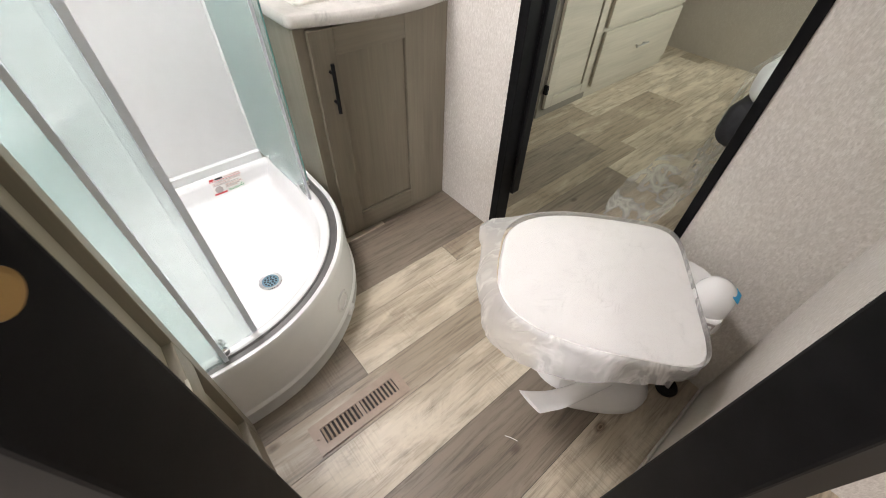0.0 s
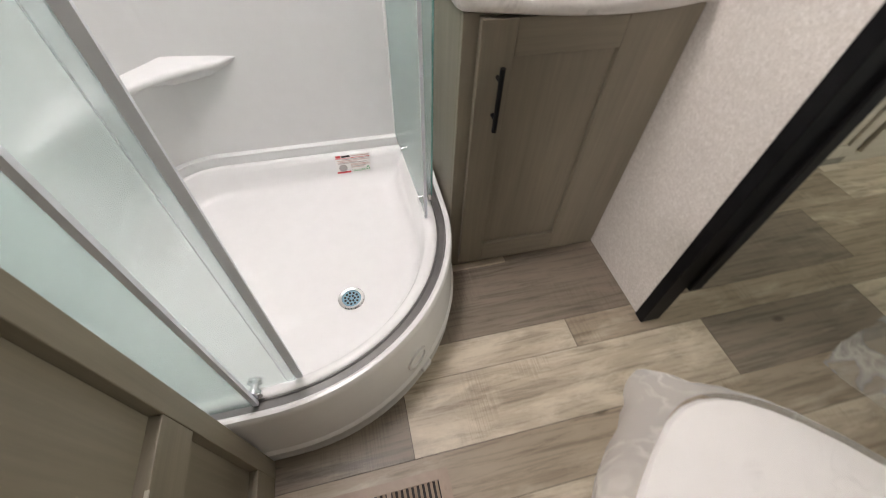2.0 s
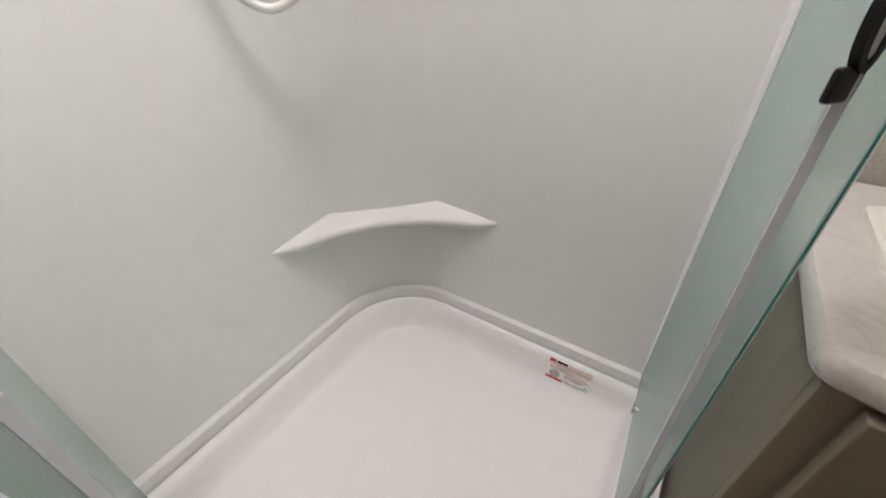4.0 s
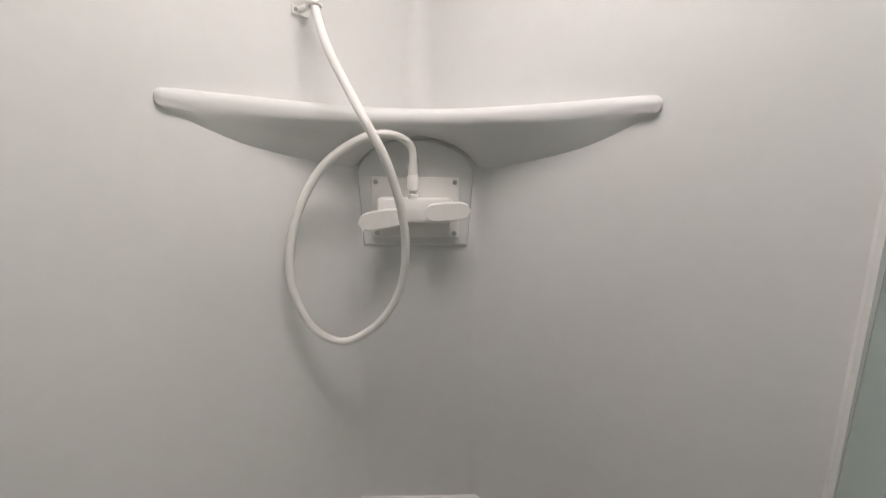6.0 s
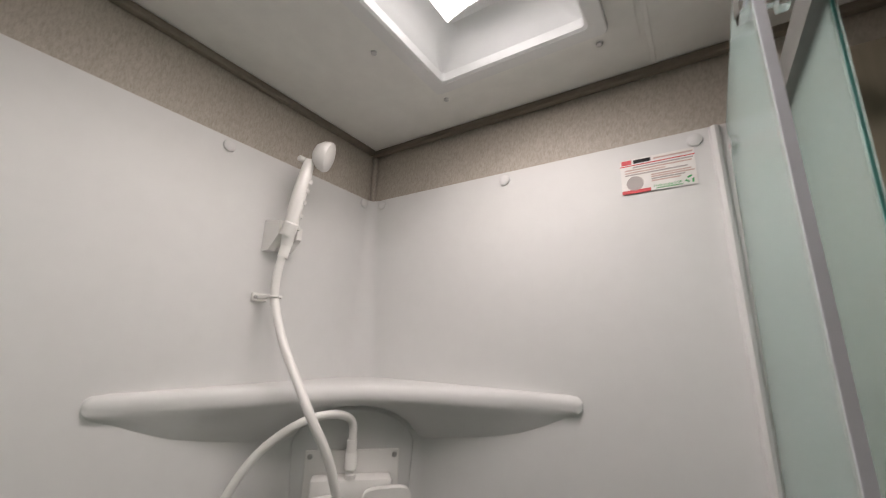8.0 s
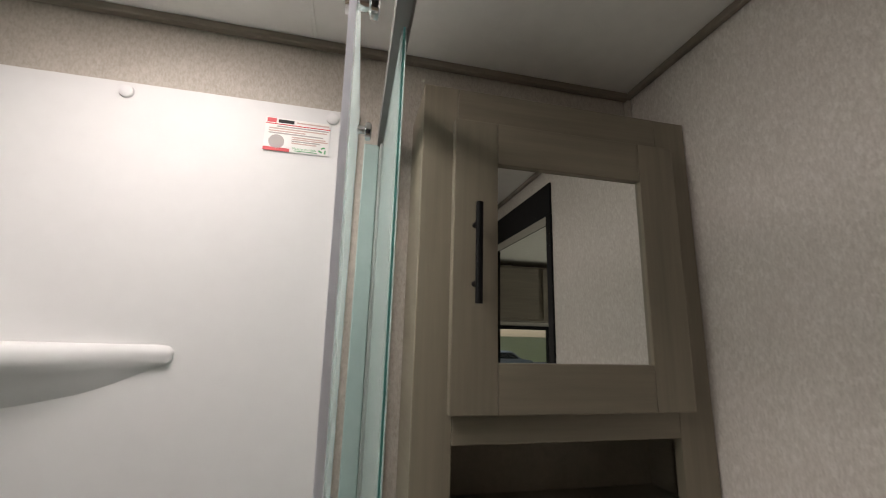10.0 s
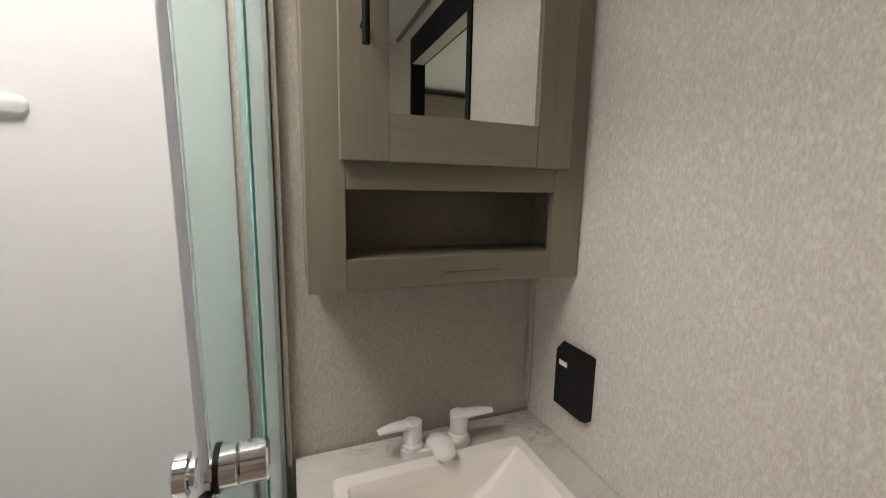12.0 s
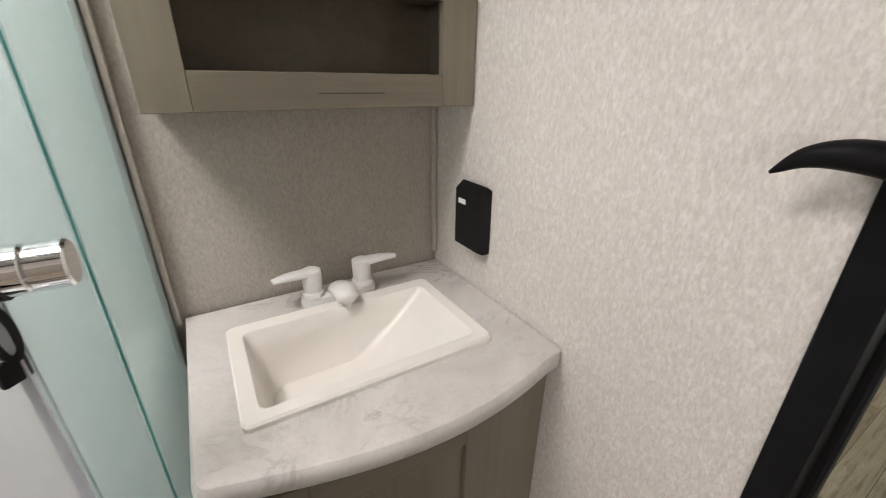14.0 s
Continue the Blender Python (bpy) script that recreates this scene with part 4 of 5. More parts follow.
for y, s in ((SKY[3] - 0.049, -1), (SKY[2] + 0.049, 1)):
    bow = [(SKY[0] + 0.038 + (SKY[1] - SKY[0] - 0.076) * k, y + s * 0.022 * math.sin(math.pi * k) ** 0.8) for k in np.linspace(0, 1, 15)]
    part("arched_lip", prism([(SKY[0] + 0.038, y - s * 0.004)] + bow + [(SKY[1] - 0.038, y - s * 0.004)], H + 0.0815, H + 0.0845), PAN, roof)
for x, y in ((0.273, -0.311), (0.313, -0.122), (0.632, -0.122), (0.677, -0.313), (0.273, -0.56), (0.677, -0.56)):
    part("screw", lathe([(0.006, 0), (0.0055, 0.003), (0.002, 0.004)], pose(x, y, H - 0.004, 180), 12), STEEL, roof)


# ---- vanity ----
def shaker_front(parent, x0, x1, z0, z1, y, stile, mats, panel_back=0.010, middle=None):
    """A framed front in the x-z plane whose face lies at y and which is 18 mm thick."""
    wz, wx = mats
    back = y + 0.018
    p0 = part("stile", box(x0, x0 + stile, y, back, z0, z1, 0.0015), wz, parent)
    part("stile", box(x1 - stile, x1, y, back, z0, z1, 0.0015), wz, parent)
    part("rail", box(x0 + stile + 0.0005, x1 - stile - 0.0005, y, back, z0, z0 + stile, 0.0015), wx, parent)
    part("rail", box(x0 + stile + 0.0005, x1 - stile - 0.0005, y, back, z1 - stile, z1, 0.0015), wx, parent)
    if middle is None:
        part("panel", box(x0 + stile + 0.002, x1 - stile - 0.002, y + panel_back, back - 0.001, z0 + stile + 0.002, z1 - stile - 0.002, 0.001), wz, parent)


def bar_pull(parent, x, y, z0, z1, mat=BLACK, r=0.0058, level=False):
    ends = [(x, y, z0), (x, y, z1)] if not level else [(z0, y, x), (z1, y, x)]
    a, b = Vector(ends[0]), Vector(ends[1])
    grip = part("handle", tube([a, a.lerp(b, 0.03), a.lerp(b, 0.5), a.lerp(b, 0.97), b], r, 12), mat, parent, "slim bar handle", True)
    for k in (0.2, 0.8):
        q = a.lerp(b, k)
        part("handle_post", tube([q, q + Vector((0, 0.024, 0))], r * 0.8, 10), mat, grip, "", True)


vanity = thing("vanity_cabinet", "taupe oak vanity cabinet with one shaker door", "cabinet", (1.17, -0.22, 0))
VF = -0.414
for name, dims in (("side_panel", (0.899, 0.915, VF + 0.018, -0.005, 0.0, 0.792)), ("side_panel", (1.405, 1.437, VF + 0.018, -0.005, 0.0, 0.792)),
                   ("bottom_panel", (0.9155, 1.4045, VF + 0.02, -0.005, 0.0, 0.05)), ("back_panel", (0.9155, 1.4045, -0.02, -0.005, 0.051, 0.70))):
    part(name, box(*dims, 0.001), WOOD, vanity)
part("face_stile", box(0.899, 0.942, VF, VF + 0.0175, 0.0, 0.792, 0.001), WOOD, vanity)
part("face_stile", box(1.300, 1.437, VF, VF + 0.0175, 0.0, 0.792, 0.001), WOOD, vanity)
part("face_rail", box(0.9425, 1.2995, VF, VF + 0.0175, 0.770, 0.792, 0.001), WOOD_X, vanity)
part("face_rail", box(0.9425, 1.2995, VF, VF + 0.0175, 0.0, 0.06, 0.001), WOOD_X, vanity)
vdoor = part("door", box(0.931, 1.319, VF - 0.002, VF - 0.001, 0.041, 0.785), WOOD, vanity)
shaker_front(vdoor, 0.931, 1.321, 0.040, 0.786, VF - 0.0205, 0.074, (WOOD, WOOD_X))
bar_pull(vdoor, 0.976, VF - 0.044, 0.554, 0.702)

top = [(0.886, -0.004)] + [(0.886, -0.39)]
top += [(0.912 - 0.026 * math.cos(t), -0.392 - 0.030 * math.sin(t)) for t in np.linspace(0.15, math.pi / 2, 6)]
top += [(x, -0.422 - 0.056 * math.sin(math.pi * (x - 0.912) / 0.58)) for x in np.linspace(0.94, 1.400, 14)]
top += [(1.432, -0.440), (1.437, -0.430), (1.437, -0.004)]
HOLE = (0.972, 1.334, -0.334, -0.124)


def countertop(outline, hole, z0, z1):
    """A slab with an oblong hole and a rolled front edge."""
    bm = bmesh.new()
    x0, x1, y0, y1 = hole
    mid = Vector((1.165, -0.15))

    def ring(d, z):
        pts = []
        for k, (x, y) in enumerate(outline):
            a, b = Vector(outline[k - 1]), Vector(outline[(k + 1) % len(outline)])
            way = (b - a).normalized()
            side = Vector((way.y, -way.x))
            side = side if side.dot(mid - Vector((x, y))) > 0 else -side
            move = side * d if y < -0.37 and x < 1.43 else Vector((0, -0.0))
            pts.append(bm.verts.new((x + move.x, y + move.y, z)))
        return pts

    rings = [ring(0.014, z1), ring(0.006, z1 - 0.002), ring(0.0015, z1 - 0.007), ring(0.0, z1 - 0.014), ring(0.0, z0 + 0.010), ring(0.003, z0 + 0.004), ring(0.010, z0)]
    for a, b in zip(rings, rings[1:]):
        for k in range(len(a)):
            bm.faces.new((a[k], a[(k + 1) % len(a)], b[(k + 1) % len(a)], b[k]))
    for loop, z in ((rings[0], z1), (rings[-1], z0)):
        rim = [bm.verts.new((x, y, z)) for x, y in ((x0, y1), (x0, y0), (x1, y0), (x1, y1))]
        edges = [bm.edges.get((vs[k], vs[(k + 1) % len(vs)])) or bm.edges.new((vs[k], vs[(k + 1) % len(vs)])) for vs in (loop, rim) for k in range(len(vs))]
        bmesh.ops.triangle_fill(bm, edges=edges, use_beauty=True)
    inside = [f for f in bm.faces if x0 < f.calc_center_median().x < x1 and y0 < f.calc_center_median().y < y1]
    bmesh.ops.delete(bm, geom=inside, context="FACES_ONLY")
    return bm


counter = solid("countertop", countertop(top, HOLE, 0.7925, 0.827), MARBLE, "bow-fronted countertop in grey-veined pale laminate", "countertop", "", 30)
basin_thing = thing("wash_basin", "cream oblong drop-in sink with sloping end", "sink", (1.15, -0.23, 0.822))


def rect(x0, x1, y0, y1, z0, z1, r=0.012):
    """A rounded oblong ring, z0 at its low-x end and z1 at its high-x end."""
    pts = []
    for cx, cy, t0 in ((x1 - r, y1 - r, 0), (x0 + r, y1 - r, 90), (x0 + r, y0 + r, 180), (x1 - r, y0 + r, 270)):
        for k in (0, 30, 60, 90):
            x, y = cx + r * math.cos(radians(t0 + k)), cy + r * math.sin(radians(t0 + k))
            pts.append(Vector((x, y, z0 + (z1 - z0) * (x - x0) / (x1 - x0))))
    return pts


sink_rings = [rect(0.960, 1.374, -0.350, -0.104, 0.8452, 0.8452), rect(0.960, 1.374, -0.350, -0.104, 0.852, 0.852), rect(0.963, 1.371, -0.347, -0.107, 0.856, 0.856), rect(0.985, 1.351, -0.325, -0.130, 0.853, 0.853),
              rect(0.988, 1.347, -0.321, -0.134, 0.848, 0.848), rect(0.992, 1.325, -0.317, -0.137, 0.815, 0.830, 0.016), rect(0.996, 1.285, -0.312, -0.141, 0.780, 0.795, 0.02),
              rect(1.002, 1.235, -0.305, -0.147, 0.752, 0.760, 0.024), rect(1.012, 1.19, -0.295, -0.156, 0.736, 0.740, 0.028)]
sink_rings = [[Vector((0.947 + (q.x - 0.960) * 0.977, -0.229 + (q.y + 0.227) * 1.05, q.z - 0.018)) for q in ring] for ring in sink_rings]
bm = skin(sink_rings, caps=False)
bm.faces.new([v for v in bm.verts if v.co.z < 0.7235][:16])
part("bowl", bm, SINK, basin_thing, "", 35)

faucet = thing("basin_faucet", "white plastic two-lever basin faucet", "faucet", (1.165, -0.075, 0.827))
base = [(1.165 + 0.078 * math.cos(t) , -0.072 + 0.026 * math.copysign(abs(math.sin(t)) ** 0.75, math.sin(t))) for t in np.linspace(0, 2 * math.pi, 33)[:-1]]
part("base", prism(base, 0.8275, 0.848, 0.005, 3), WHITE_PLASTIC, faucet, "", 30)
spout = smooth_path([(1.165, -0.060, 0.838), (1.165, -0.080, 0.852), (1.165, -0.100, 0.858), (1.165, -0.118, 0.857), (1.165, -0.131, 0.852), (1.165, -0.137, 0.846)], 5)
bm = tube(spout, lambda s: 0.0165 - 0.003 * s ** 2 - 0.007 * max(0.0, s - 0.8) / 0.2, 16)
for v in bm.verts:
    v.co.x = 1.165 + (v.co.x - 1.165) * 1.5
part("spout", bm, WHITE_PLASTIC, faucet, "", 50)
part("aerator", lathe([(0.0105, -0.016), (0.0105, 0.004)], pose(1.165, -0.122, 0.842), 14), WHITE_PLASTIC, faucet, "", True)
for s in (-1, 1):
    x = 1.165 + s * 0.052
    part("handle_stem", lathe([(0.022, 0.847), (0.022, 0.856), (0.0185, 0.859), (0.0195, 0.887), (0.019, 0.902), (0.012, 0.906)], pose(x, -0.072, 0), 20), WHITE_PLASTIC, faucet, "", True)
    lever = smooth_path([(x - s * 0.012, -0.072, 0.896), (x + s * 0.018, -0.074, 0.9), (x + s * 0.048, -0.078, 0.903), (x + s * 0.074, -0.082, 0.901)], 4)
    bm = tube(lever, lambda k: 0.0165 - 0.008 * k ** 2, 12)
    for v in bm.verts:
        v.co.z = 0.896 + (v.co.z - 0.896) * 0.55
    part("lever", bm, WHITE_PLASTIC, faucet, "", 50)

cab = thing("medicine_cabinet", "taupe oak wall cabinet with mirror door and open niche", "cabinet", (1.17, 0.0, 1.206))
CT = 1.952
for name, dims in (("side_panel", (0.916, 0.932, -0.132, -0.001, 1.208, CT - 0.002)), ("side_panel", (1.418, 1.436, -0.132, -0.001, 1.208, CT - 0.002)),
                   ("bottom_panel", (0.9325, 1.4175, -0.132, -0.001, 1.208, 1.222)), ("top_panel", (0.9325, 1.4175, -0.132, -0.001, CT - 0.016, CT - 0.002)),
                   ("back_panel", (0.9325, 1.4175, -0.012, -0.001, 1.2225, CT - 0.0165)), ("shelf", (0.9325, 1.4175, -0.131, -0.0125, 1.385, 1.398)), ("niche_floor", (0.9325, 1.4175, -0.131, -0.0125, 1.244, 1.256))):
    part(name, box(*dims, 0.0008), WOOD_Y, cab)
part("face_stile", box(0.915, 0.975, -0.150, -0.1325, 1.206, CT, 0.0012), WOOD, cab)
part("face_stile", box(1.369, 1.437, -0.150, -0.1325, 1.206, CT, 0.0012), WOOD, cab)
part("face_rail", box(0.9755, 1.3685, -0.150, -0.1325, 1.206, 1.259, 0.0012), WOOD_X, cab)
part("face_rail", box(0.9755, 1.3685, -0.150, -0.1325, 1.372, 1.430, 0.0012), WOOD_X, cab)
part("face_rail", box(0.9755, 1.3685, -0.150, -0.1325, 1.86, CT, 0.0012), WOOD_X, cab)
part("grain_mark", box(1.145, 1.255, -0.1504, -0.1499, 1.2285, 1.2305, 0.0002), plain("dark_grain_streak", (0.075, 0.058, 0.042), 0.6), cab, "dark grain streak in the wood")
mdoor = part("door", box(0.968, 1.384, -0.1515, -0.1508, 1.418, 1.882), WOOD, cab)
shaker_front(mdoor, 0.966, 1.386, 1.416, 1.884, -0.170, 0.074, (WOOD, WOOD_X), middle=True)
part("mirror", box(1.038, 1.314, -0.1625, -0.1525, 1.489, 1.811), MIRROR, mdoor, "silvered mirror glass")
bar_pull(mdoor, 1.001, -0.194, 1.576, 1.732)

box_thing = thing("wall_socket_box", "black plastic box on the wall by the sink", "socket", (1.43, -0.18, 0.93))
part("case", skin([[(1.439, y, 0.922), (1.439, y, 1.054), (1.426, y, 1.063), (1.408, y, 1.048), (1.408, y, 0.930), (1.422, y, 0.922)] for y in (-0.221, -0.140)]), BLACK_SATIN, box_thing)
part("lens", box(1.4065, 1.4082, -0.176, -0.152, 1.020, 1.030, 0.0004), PAPER_WHITE, box_thing, "small white window")


# ---- linen cabinet beside the entry ----
linen = thing("linen_cabinet", "tall taupe oak linen cabinet with framed panels", "cabinet", (0.17, -1.07, 0))
LX = 0.345
part("body", box(0.0, LX - 0.0325, -1.240, -0.900, 0.0, 2.10), WOOD, linen)
part("stile", box(LX - 0.032, LX, -0.937, -0.898, 0.0, 2.10, 0.0015), WOOD, linen)
part("stile", box(LX - 0.032, LX, -1.208, -1.127, 0.0, 2.10, 0.0015), WOOD, linen)
for z0, z1 in ((0.0, 0.119), (0.421, 0.511), (1.30, 1.38), (2.0, 2.10)):
    part("rail", box(LX - 0.032, LX - 0.0005, -1.1265, -0.9375, z0, z1, 0.0015), WOOD_Y, linen)
part("chipped_edge", box(LX - 0.005, LX + 0.0003, -1.118, -1.030, 0.5085, 0.5118, 0.0008), DRESSER, linen, "pale chipped edge of the rail")
for z0, z1 in ((0.119, 0.421), (0.511, 1.30), (1.38, 2.0)):
    part("panel", box(LX - 0.031, LX - 0.019, -1.126, -0.938, z0, z1), WOOD, linen)


# ---- toilet ----
toilet = thing("toilet", "white floor-standing camper toilet with closed lid", "toilet", (1.19, -1.33, 0))
FWD = Vector((-0.62, 0.785, 0)).normalized()
T = Matrix((Vector((FWD.y, -FWD.x, 0)), FWD, Vector((0, 0, 1)))).transposed().to_4x4()
T = Matrix.Translation((1.200, -1.345, 0)) @ T       # x to the sitter's side, y to the front


def oval(w, front, back, z, square=0.0, n=36, dx=0.0):
    pts = []
    for t in np.linspace(0, 2 * math.pi, n + 1)[:-1]:
        s, c = math.sin(t), math.cos(t)
        e = 0.62 - square * 1.2 if s < 0 else 0.9 - square
        pts.append(T @ Vector((dx + w * math.copysign(abs(c) ** e, c), (front if s > 0 else back) * math.copysign(abs(s) ** (1.0 - square * 0.6 if s > 0 else 0.7 - square), s), z)))
    return pts


part("pedestal", skin([oval(0.105, 0.12, 0.19, 0.0), oval(0.105, 0.12, 0.19, 0.03), oval(0.085, 0.09, 0.17, 0.06), oval(0.078, 0.08, 0.16, 0.14), oval(0.10, 0.12, 0.17, 0.22), oval(0.145, 0.19, 0.19, 0.32), oval(0.17, 0.235, 0.20, 0.40), oval(0.175, 0.24, 0.20, 0.425)]), PORCELAIN, toilet, "", 60)
SQ, SIDE = 0.285, -0.031
part("seat", skin([oval(0.198, 0.272, 0.148, 0.426, SQ, dx=SIDE), oval(0.204, 0.278, 0.152, 0.434, SQ, dx=SIDE), oval(0.202, 0.276, 0.150, 0.446, SQ, dx=SIDE)]), LID, toilet, "", 50)
part("lid", skin([oval(0.203, 0.280, 0.152, 0.4475, SQ, dx=SIDE), oval(0.208, 0.285, 0.156, 0.455, SQ, dx=SIDE), oval(0.203, 0.279, 0.152, 0.464, SQ, dx=SIDE), oval(0.16, 0.22, 0.12, 0.468, SQ, dx=SIDE), oval(0.06, 0.10, 0.05, 0.470, dx=SIDE)]), LID, toilet, "", 50)
valve = part("vacuum_breaker", lathe([(0.041, 0.34), (0.044, 0.39), (0.045, 0.435), (0.041, 0.473), (0.030, 0.495), (0.012, 0.505), (0.003, 0.506)], T @ pose(-0.032, -0.200, 0), 28), PORCELAIN, toilet, "white domed valve cover", True)
part("deck", skin([oval(0.12, -0.12, 0.235, 0.36), oval(0.13, -0.12, 0.245, 0.40), oval(0.125, -0.12, 0.24, 0.43)]), PORCELAIN, toilet, "", 50)
dome_axis = T @ Vector((-0.032, -0.200, 0))
part("tape", turned(box(-0.016, 0.016, -0.0015, 0.0, -0.010, 0.010), Matrix.Translation(dome_axis + Vector((0.006, -0.0335, 0.489))) @ Vector((0.10, -0.60, 0.79)).to_track_quat("Y", "Z").to_matrix().to_4x4()), BLUE_TAPE, valve, "scrap of blue tape")
part("sticker", turned(box(-0.014, 0.014, -0.001, 0.001, -0.012, 0.012), T @ pose(-0.095, -0.185, 0.425, 0, 0, 80)), GREY_PRINT, valve, "small printed sticker")
pedal = smooth_path([T @ Vector(p) for p in ((-0.08, -0.08, 0.08), (-0.135, 0.0, 0.085), (-0.175, 0.06, 0.095), (-0.205, 0.11, 0.125), (-0.225, 0.145, 0.150))], 5)
rings = []
for k, p in enumerate(pedal):
    s = k / (len(pedal) - 1)
    w, h = 0.022 + 0.016 * s, 0.022 - 0.012 * s
    side = T.to_3x3() @ Vector((0.65, 0.75, 0)).normalized()
    side = Vector((side.y, -side.x, 0)) if s < 0 else side
    rings.append([p + side * w * math.cos(t) + Vector((0, 0, h * math.sin(t))) for t in np.linspace(0, 2 * math.pi, 13)[:-1]])
part("flush_pedal", skin(rings), PORCELAIN, toilet, "", 50)
part("side_foot", skin([oval(0.13, 0.05, 0.22, 0.0, dx=-0.02), oval(0.13, 0.05, 0.22, 0.035, dx=-0.02), oval(0.10, 0.03, 0.19, 0.075, dx=-0.01)]), PORCELAIN, toilet, "", 50)

bag = thing("plastic_bag", "clear wrinkled plastic bag pulled over the toilet lid", "plastic bag", (1.2, -1.34, 0.4))
# the bag's mouth: a squarish outline with one corner drawn out past the front of the lid
mouth = smooth_path([Vector((x, y, 0)) for x, y in ((0.178, -0.06), (0.180, 0.06), (0.170, 0.18), (0.140, 0.28), (0.104, 0.345), (0.04, 0.335), (-0.06, 0.325), (-0.165, 0.312), (-0.238, 0.262), (-0.270, 0.19),
                                                    (-0.266, 0.08), (-0.245, -0.06), (-0.215, -0.14), (-0.17, -0.170), (-0.03, -0.166), (0.10, -0.162), (0.162, -0.150))], 8)


def mouth_at(turn):
    """Where the mouth's outline lies in one direction from the middle of the lid."""
    mid = Vector((SIDE, 0, 0))
    return min(mouth, key=lambda p: abs((math.atan2(p.y - mid.y, p.x - mid.x) - turn + math.pi) % (2 * math.pi) - math.pi))


rings = []
for k, (grow, out, z) in enumerate(((0.25, 0, 0.481), (0.6, 0, 0.480), (0.9, 0, 0.477), (1.01, 0, 0.471), (1.02, 0.35, 0.463), (1.03, 0.75, 0.446), (1.04, 1.0, 0.420), (1.03, 0.98, 0.392))):
    ring = []
    for j, q in enumerate(oval(0.208 * grow, 0.285 * grow, 0.156 * min(grow, 1.02), z, SQ, n=112, dx=SIDE)):
        p = T.inverted() @ q
        rim = mouth_at(math.atan2(p.y, p.x - SIDE))
        p = p.lerp(Vector((rim.x, rim.y, z)), out)
        fore = max(0.0, min(1.0, (p.y - 0.05) / 0.25))
        wob = noise.noise(Vector((p.x * 13, p.y * 13, z * 8))) + 0.5 * noise.noise(Vector((p.x * 42, p.y * 42, z * 20)))
        amp = (0, 0, 0.0008, 0.001, 0.005, 0.011, 0.015, 0.017)[k]
        p = p + (p - Vector((SIDE, 0, p.z))).normalized() * amp * wob + Vector((0, 0, 0.002 * abs(wob) if k < 4 else 0.010 * wob * out + 0.018 * fore * out))
        ring.append(T @ p)
    rings.append(ring)
bm = skin(rings[:4], caps=False)
bm.faces.new([v for v in bm.verts][:112])
part("top_film", bm, FILM, bag, "taut clear film over the lid", 60)
part("skirt", skin(rings[3:], caps=False), FILM_FOLDS, bag, "bunched milky folds of film", 70)
collar = thing("floor_pipe_collar", "black rubber pipe collar on the floor behind the toilet", "pipe collar", (1.36, -1.585, 0))
part("ring", lathe([(0.030, 0.0), (0.032, 0.012), (0.026, 0.022), (0.014, 0.024), (0.012, 0.010)], pose(1.36, -1.585, 0.0), 22), BLACK_SATIN, collar, "", True)
part("pipe", tube([(1.36, -1.585, 0.008), (1.355, -1.58, 0.06), (1.33, -1.55, 0.12), (1.30, -1.52, 0.20)], 0.008), WHITE_PLASTIC, collar, "", True)


# ---- floor register ----
reg = thing("floor_vent", "tan metal floor register with two rows of louvres", "vent", (0.607, -1.06, 0))
VX0, VX1, VY0, VY1 = 0.455, 0.748, -1.096, -1.006
part("backing", box(VX0 + 0.02, VX1 - 0.02, VY0 + 0.016, VY1 - 0.016, 0.0003, 0.0012), DARK_HOLE, reg)
frame_bm = boxes((VX0, VX1, VY0, VY0 + 0.022, 0.0005, 0.0055), (VX0, VX1, VY1 - 0.022, VY1, 0.0005, 0.0055), (VX0, VX0 + 0.026, VY0 + 0.022, VY1 - 0.022, 0.0005, 0.0055),
                 (VX1 - 0.026, VX1, VY0 + 0.022, VY1 - 0.022, 0.0005, 0.0055), (0.597, 0.607, VY0 + 0.022, VY1 - 0.022, 0.0005, 0.0055))
part("frame", frame_bm, VENT, reg)
for x0, x1 in ((VX0 + 0.026, 0.597), (0.607, VX1 - 0.026)):
    for k in range(9):
        x = x0 + (x1 - x0) * (k + 0.5) / 9
        part("louvre", turned(box(-0.0034, 0.0034, VY0 + 0.022, VY1 - 0.022, -0.0007, 0.0007), pose(x, 0, 0.0036, 0, 24, 0)), VENT, reg)
for x in (VX0 + 0.012, VX1 - 0.012):
    part("screw", lathe([(0.004, 0.0), (0.003, 0.0015)], pose(x, (VY0 + VY1) / 2, 0.0055), 10), VENT, reg)


splinter = thing("wood_splinter", "thin pale wood splinter lying on the floor", "debris", (0.88, -1.384, 0))
part("sliver", tube([(0.874, -1.368, 0.001), (0.883, -1.383, 0.002), (0.891, -1.400, 0.001)], 0.0009, 6), PAPER_WHITE, splinter)


# ---- bedroom ----
robe = thing("wardrobe", "tall pale greige wardrobe with narrow framed door", "wardrobe", (2.5, 0.0, 0))
part("body", box(2.30, 2.76, -0.235, 0.275, 0.0, 2.0, 0.003), plain("greige_side_panel", (0.20, 0.185, 0.155), 0.5), robe)
shaker_front(robe, 2.335, 2.735, 0.06, 1.95, -0.256, 0.06, (DRESSER, DRESSER))
part("hinge", box(2.318, 2.334, -0.262, -0.236, 0.15, 0.20, 0.002), BLACK, robe)
chest = thing("drawer_chest", "pale greige built-in chest of three drawers", "chest of drawers", (3.2, 0.0, 0))
part("body", box(2.762, 3.70, -0.235, 0.275, 0.0, 1.10, 0.003), DRESSER, chest)
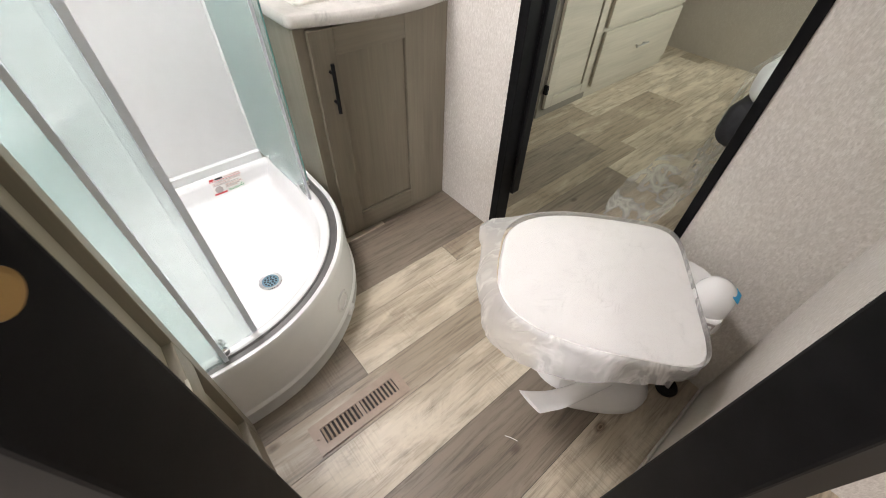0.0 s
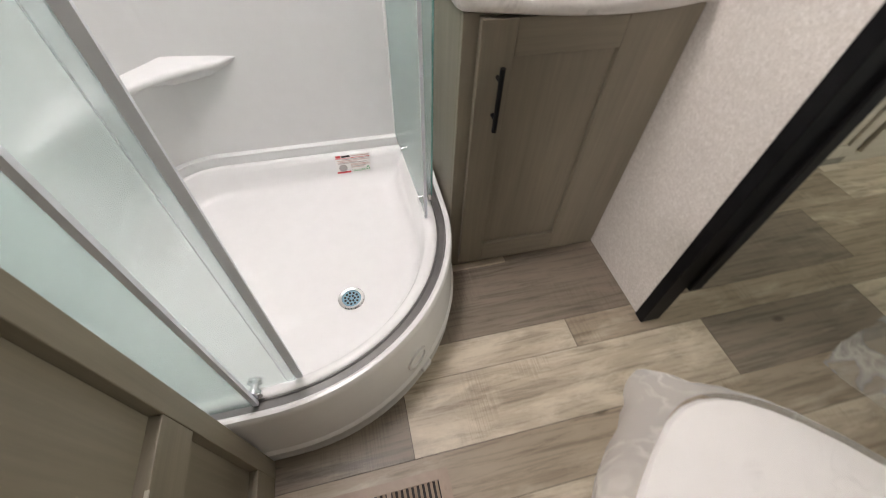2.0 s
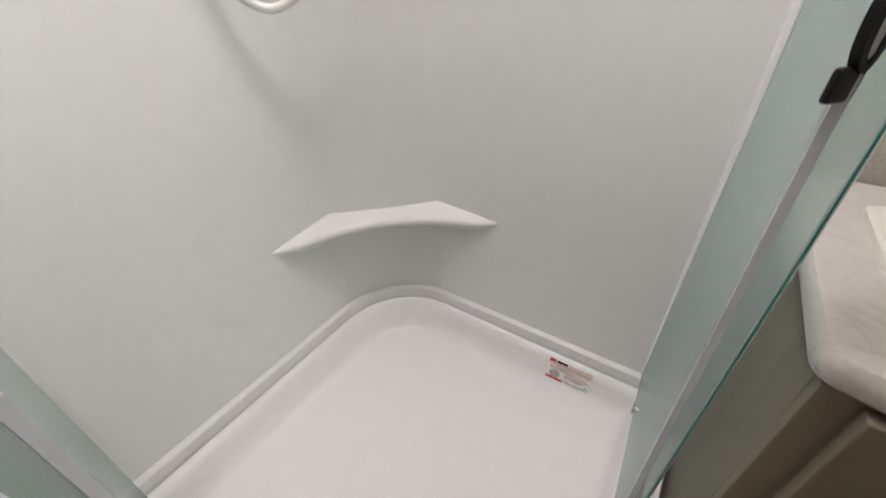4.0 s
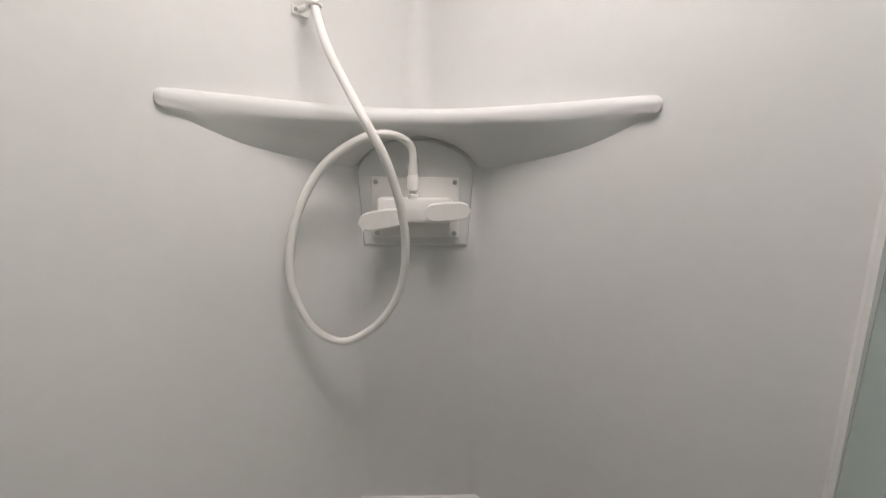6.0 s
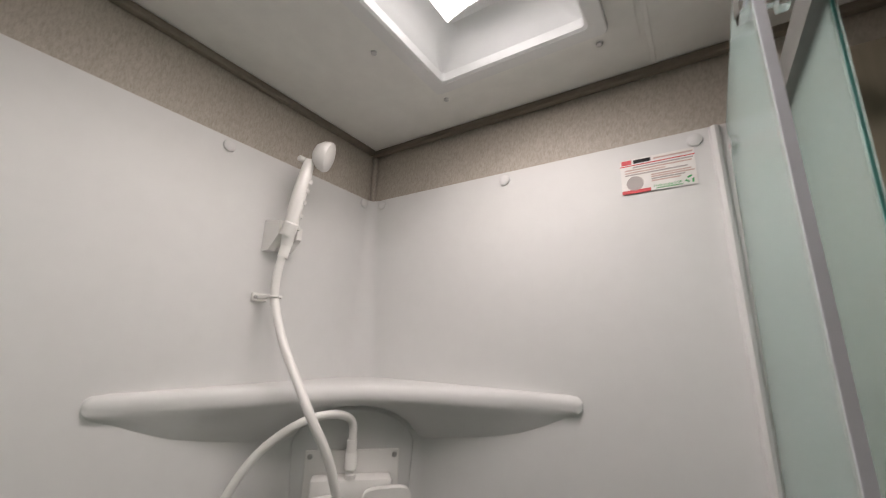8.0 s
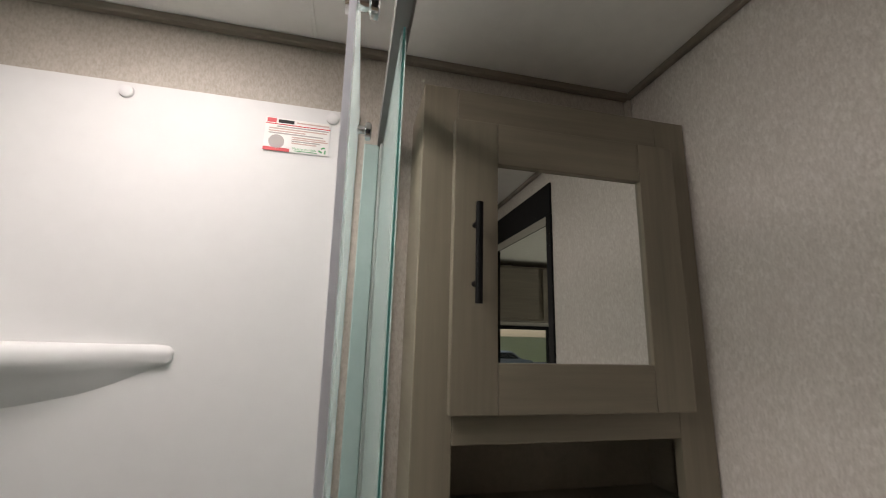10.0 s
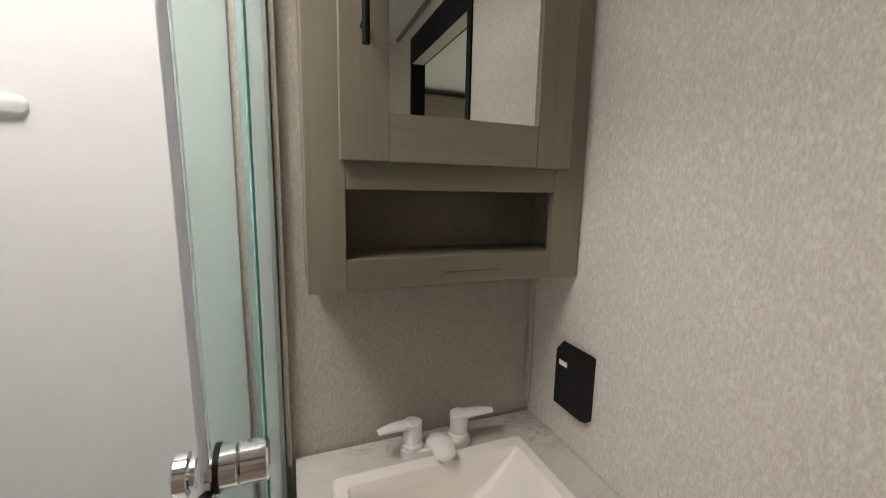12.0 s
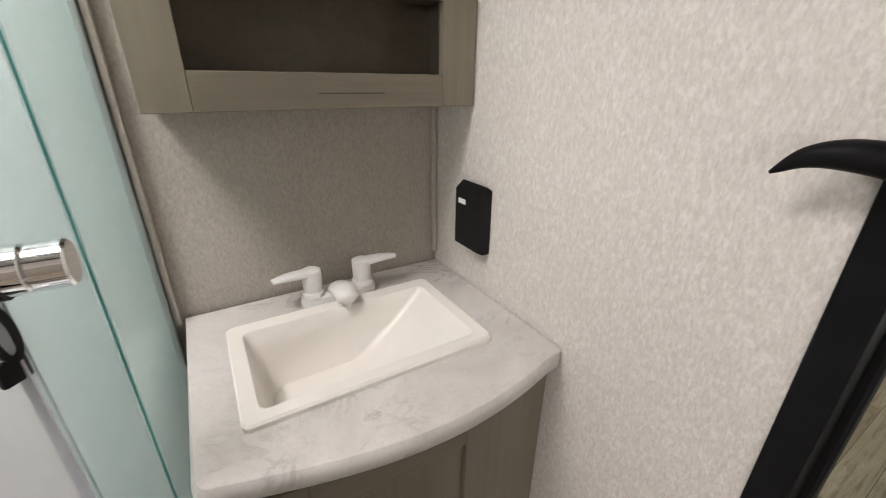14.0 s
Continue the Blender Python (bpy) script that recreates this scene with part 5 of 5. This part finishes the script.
for z in (0.07, 0.41, 0.75):
    front = part("drawer", box(2.785, 3.675, -0.256, -0.237, z, z + 0.32, 0.003), DRESSER, chest)
    bar_pull(front, z + 0.17, -0.282, 3.16, 3.30, STEEL, 0.006, True)
bed = thing("bed", "bed with black mattress edge wrapped in clear plastic", "bed", (2.7, -1.95, 0))
part("base", box(2.15, 3.9, -2.71, -1.45, 0.0, 0.465, 0.01), BED_FABRIC, bed)
part("mattress", box(1.90, 3.9, -2.71, -1.205, 0.467, 0.615, 0.05, 5), BED_FABRIC, bed, "black fabric mattress", 40)
part("cover", box(1.92, 3.88, -2.69, -1.225, 0.610, 0.742, 0.05, 4), BEDDING, bed, "pale quilted top", 40)
sheet = thing("plastic_sheet", "crumpled clear plastic sheet trailing from the bed", "plastic sheet", (2.0, -1.2, 0))
rings = []
for i, s in enumerate(np.linspace(0, 1, 26)):
    row = []
    for j, u in enumerate(np.linspace(0, 1, 30)):
        x = 1.88 + 1.0 * u
        if s < 0.3:
            p = Vector((x, -1.75 + 1.67 * s, 0.745))
        elif s < 0.62:
            k = (s - 0.3) / 0.32
            p = Vector((x + 0.05 * k, -1.225 + 0.03 * k, 0.745 - 0.71 * k))
        else:
            k = (s - 0.62) / 0.38
            p = Vector((x + 0.05 + 0.25 * k * (u - 0.3), -1.195 + (0.10 + 0.16 * math.sin(3 * u + 0.6)) * k, 0.03 - 0.012 * k))
        w = noise.noise(Vector((p.x * 7, p.y * 7 + 3, p.z * 7)))
        row.append(p + Vector((0.02 * w, 0.03 * abs(w), 0.02 + 0.02 * w)))
    rings.append(row)
part("film", skin(rings, closed=False), FILM_SHEET, sheet, "", 60)


# ---- floor planks ----
floor = thing("floor", "weathered-oak vinyl plank floor in mixed widths", "floor", (0, 0, 0), kind="structure")
EDGES = [0.33, 0.22, 0.05, -0.11, -0.27, -0.44, -0.69, -0.786, -0.972, -1.105, -1.278, -1.50, -1.68, -1.86, -1.95, -2.14, -2.31, -2.45, -2.62, -2.84, -3.0, -3.2, -3.38, -3.55, -3.72, -3.9, -4.05]
KNOWN = {-0.27: [(0.2, "m"), (1.10, "l"), (1.95, "d"), (2.62, "m"), (3.05, "l")], -0.44: [(0.1, "l"), (2.35, "d"), (3.2, "m")], -0.69: [(0.15, "m"), (1.206, "l"), (2.5, "m"), (3.4, "l")],
         -0.786: [(0.676, "d"), (1.63, "l"), (2.232, "d"), (3.1, "l")], -0.972: [(0.2, "l"), (1.35, "m"), (2.45, "m"), (3.3, "l")], -1.105: [(0.1, "m"), (1.42, "l"), (2.4, "l")],
         -1.278: [(0.25, "l"), (1.46, "d"), (2.5, "m")], -1.50: [(0.1, "d"), (1.5, "l")]}
TONE = {"l": PLANK_LIGHT, "m": PLANK_MID, "d": PLANK_DARK}
lot = random.Random(11)
for y1, y0 in zip(EDGES, EDGES[1:]):
    known = KNOWN.get(y1, [])
    cuts = list(known)
    x = cuts[-1][0] if cuts else -2.3 + lot.uniform(0.2, 1.1)
    while x < 4.15:
        if not (cuts and x == cuts[-1][0]):
            cuts.append((x, lot.choice("llmmd")))
        x += lot.uniform(0.8, 1.25)
    x = cuts[0][0] - 1.0
    if known:
        while x > -2.3:
            cuts.insert(0, (x, lot.choice("lmd")))
            x -= 1.05
    cuts.append((4.15, lot.choice("lmd")))
    start = -2.3
    for end, tone in cuts:
        if end - start > 0.02:
            part("plank", box(start + 0.0008, end - 0.0008, y0 + 0.0009, y1 - 0.0009, -0.0018, 0.0), TONE[tone], floor)
        start = end
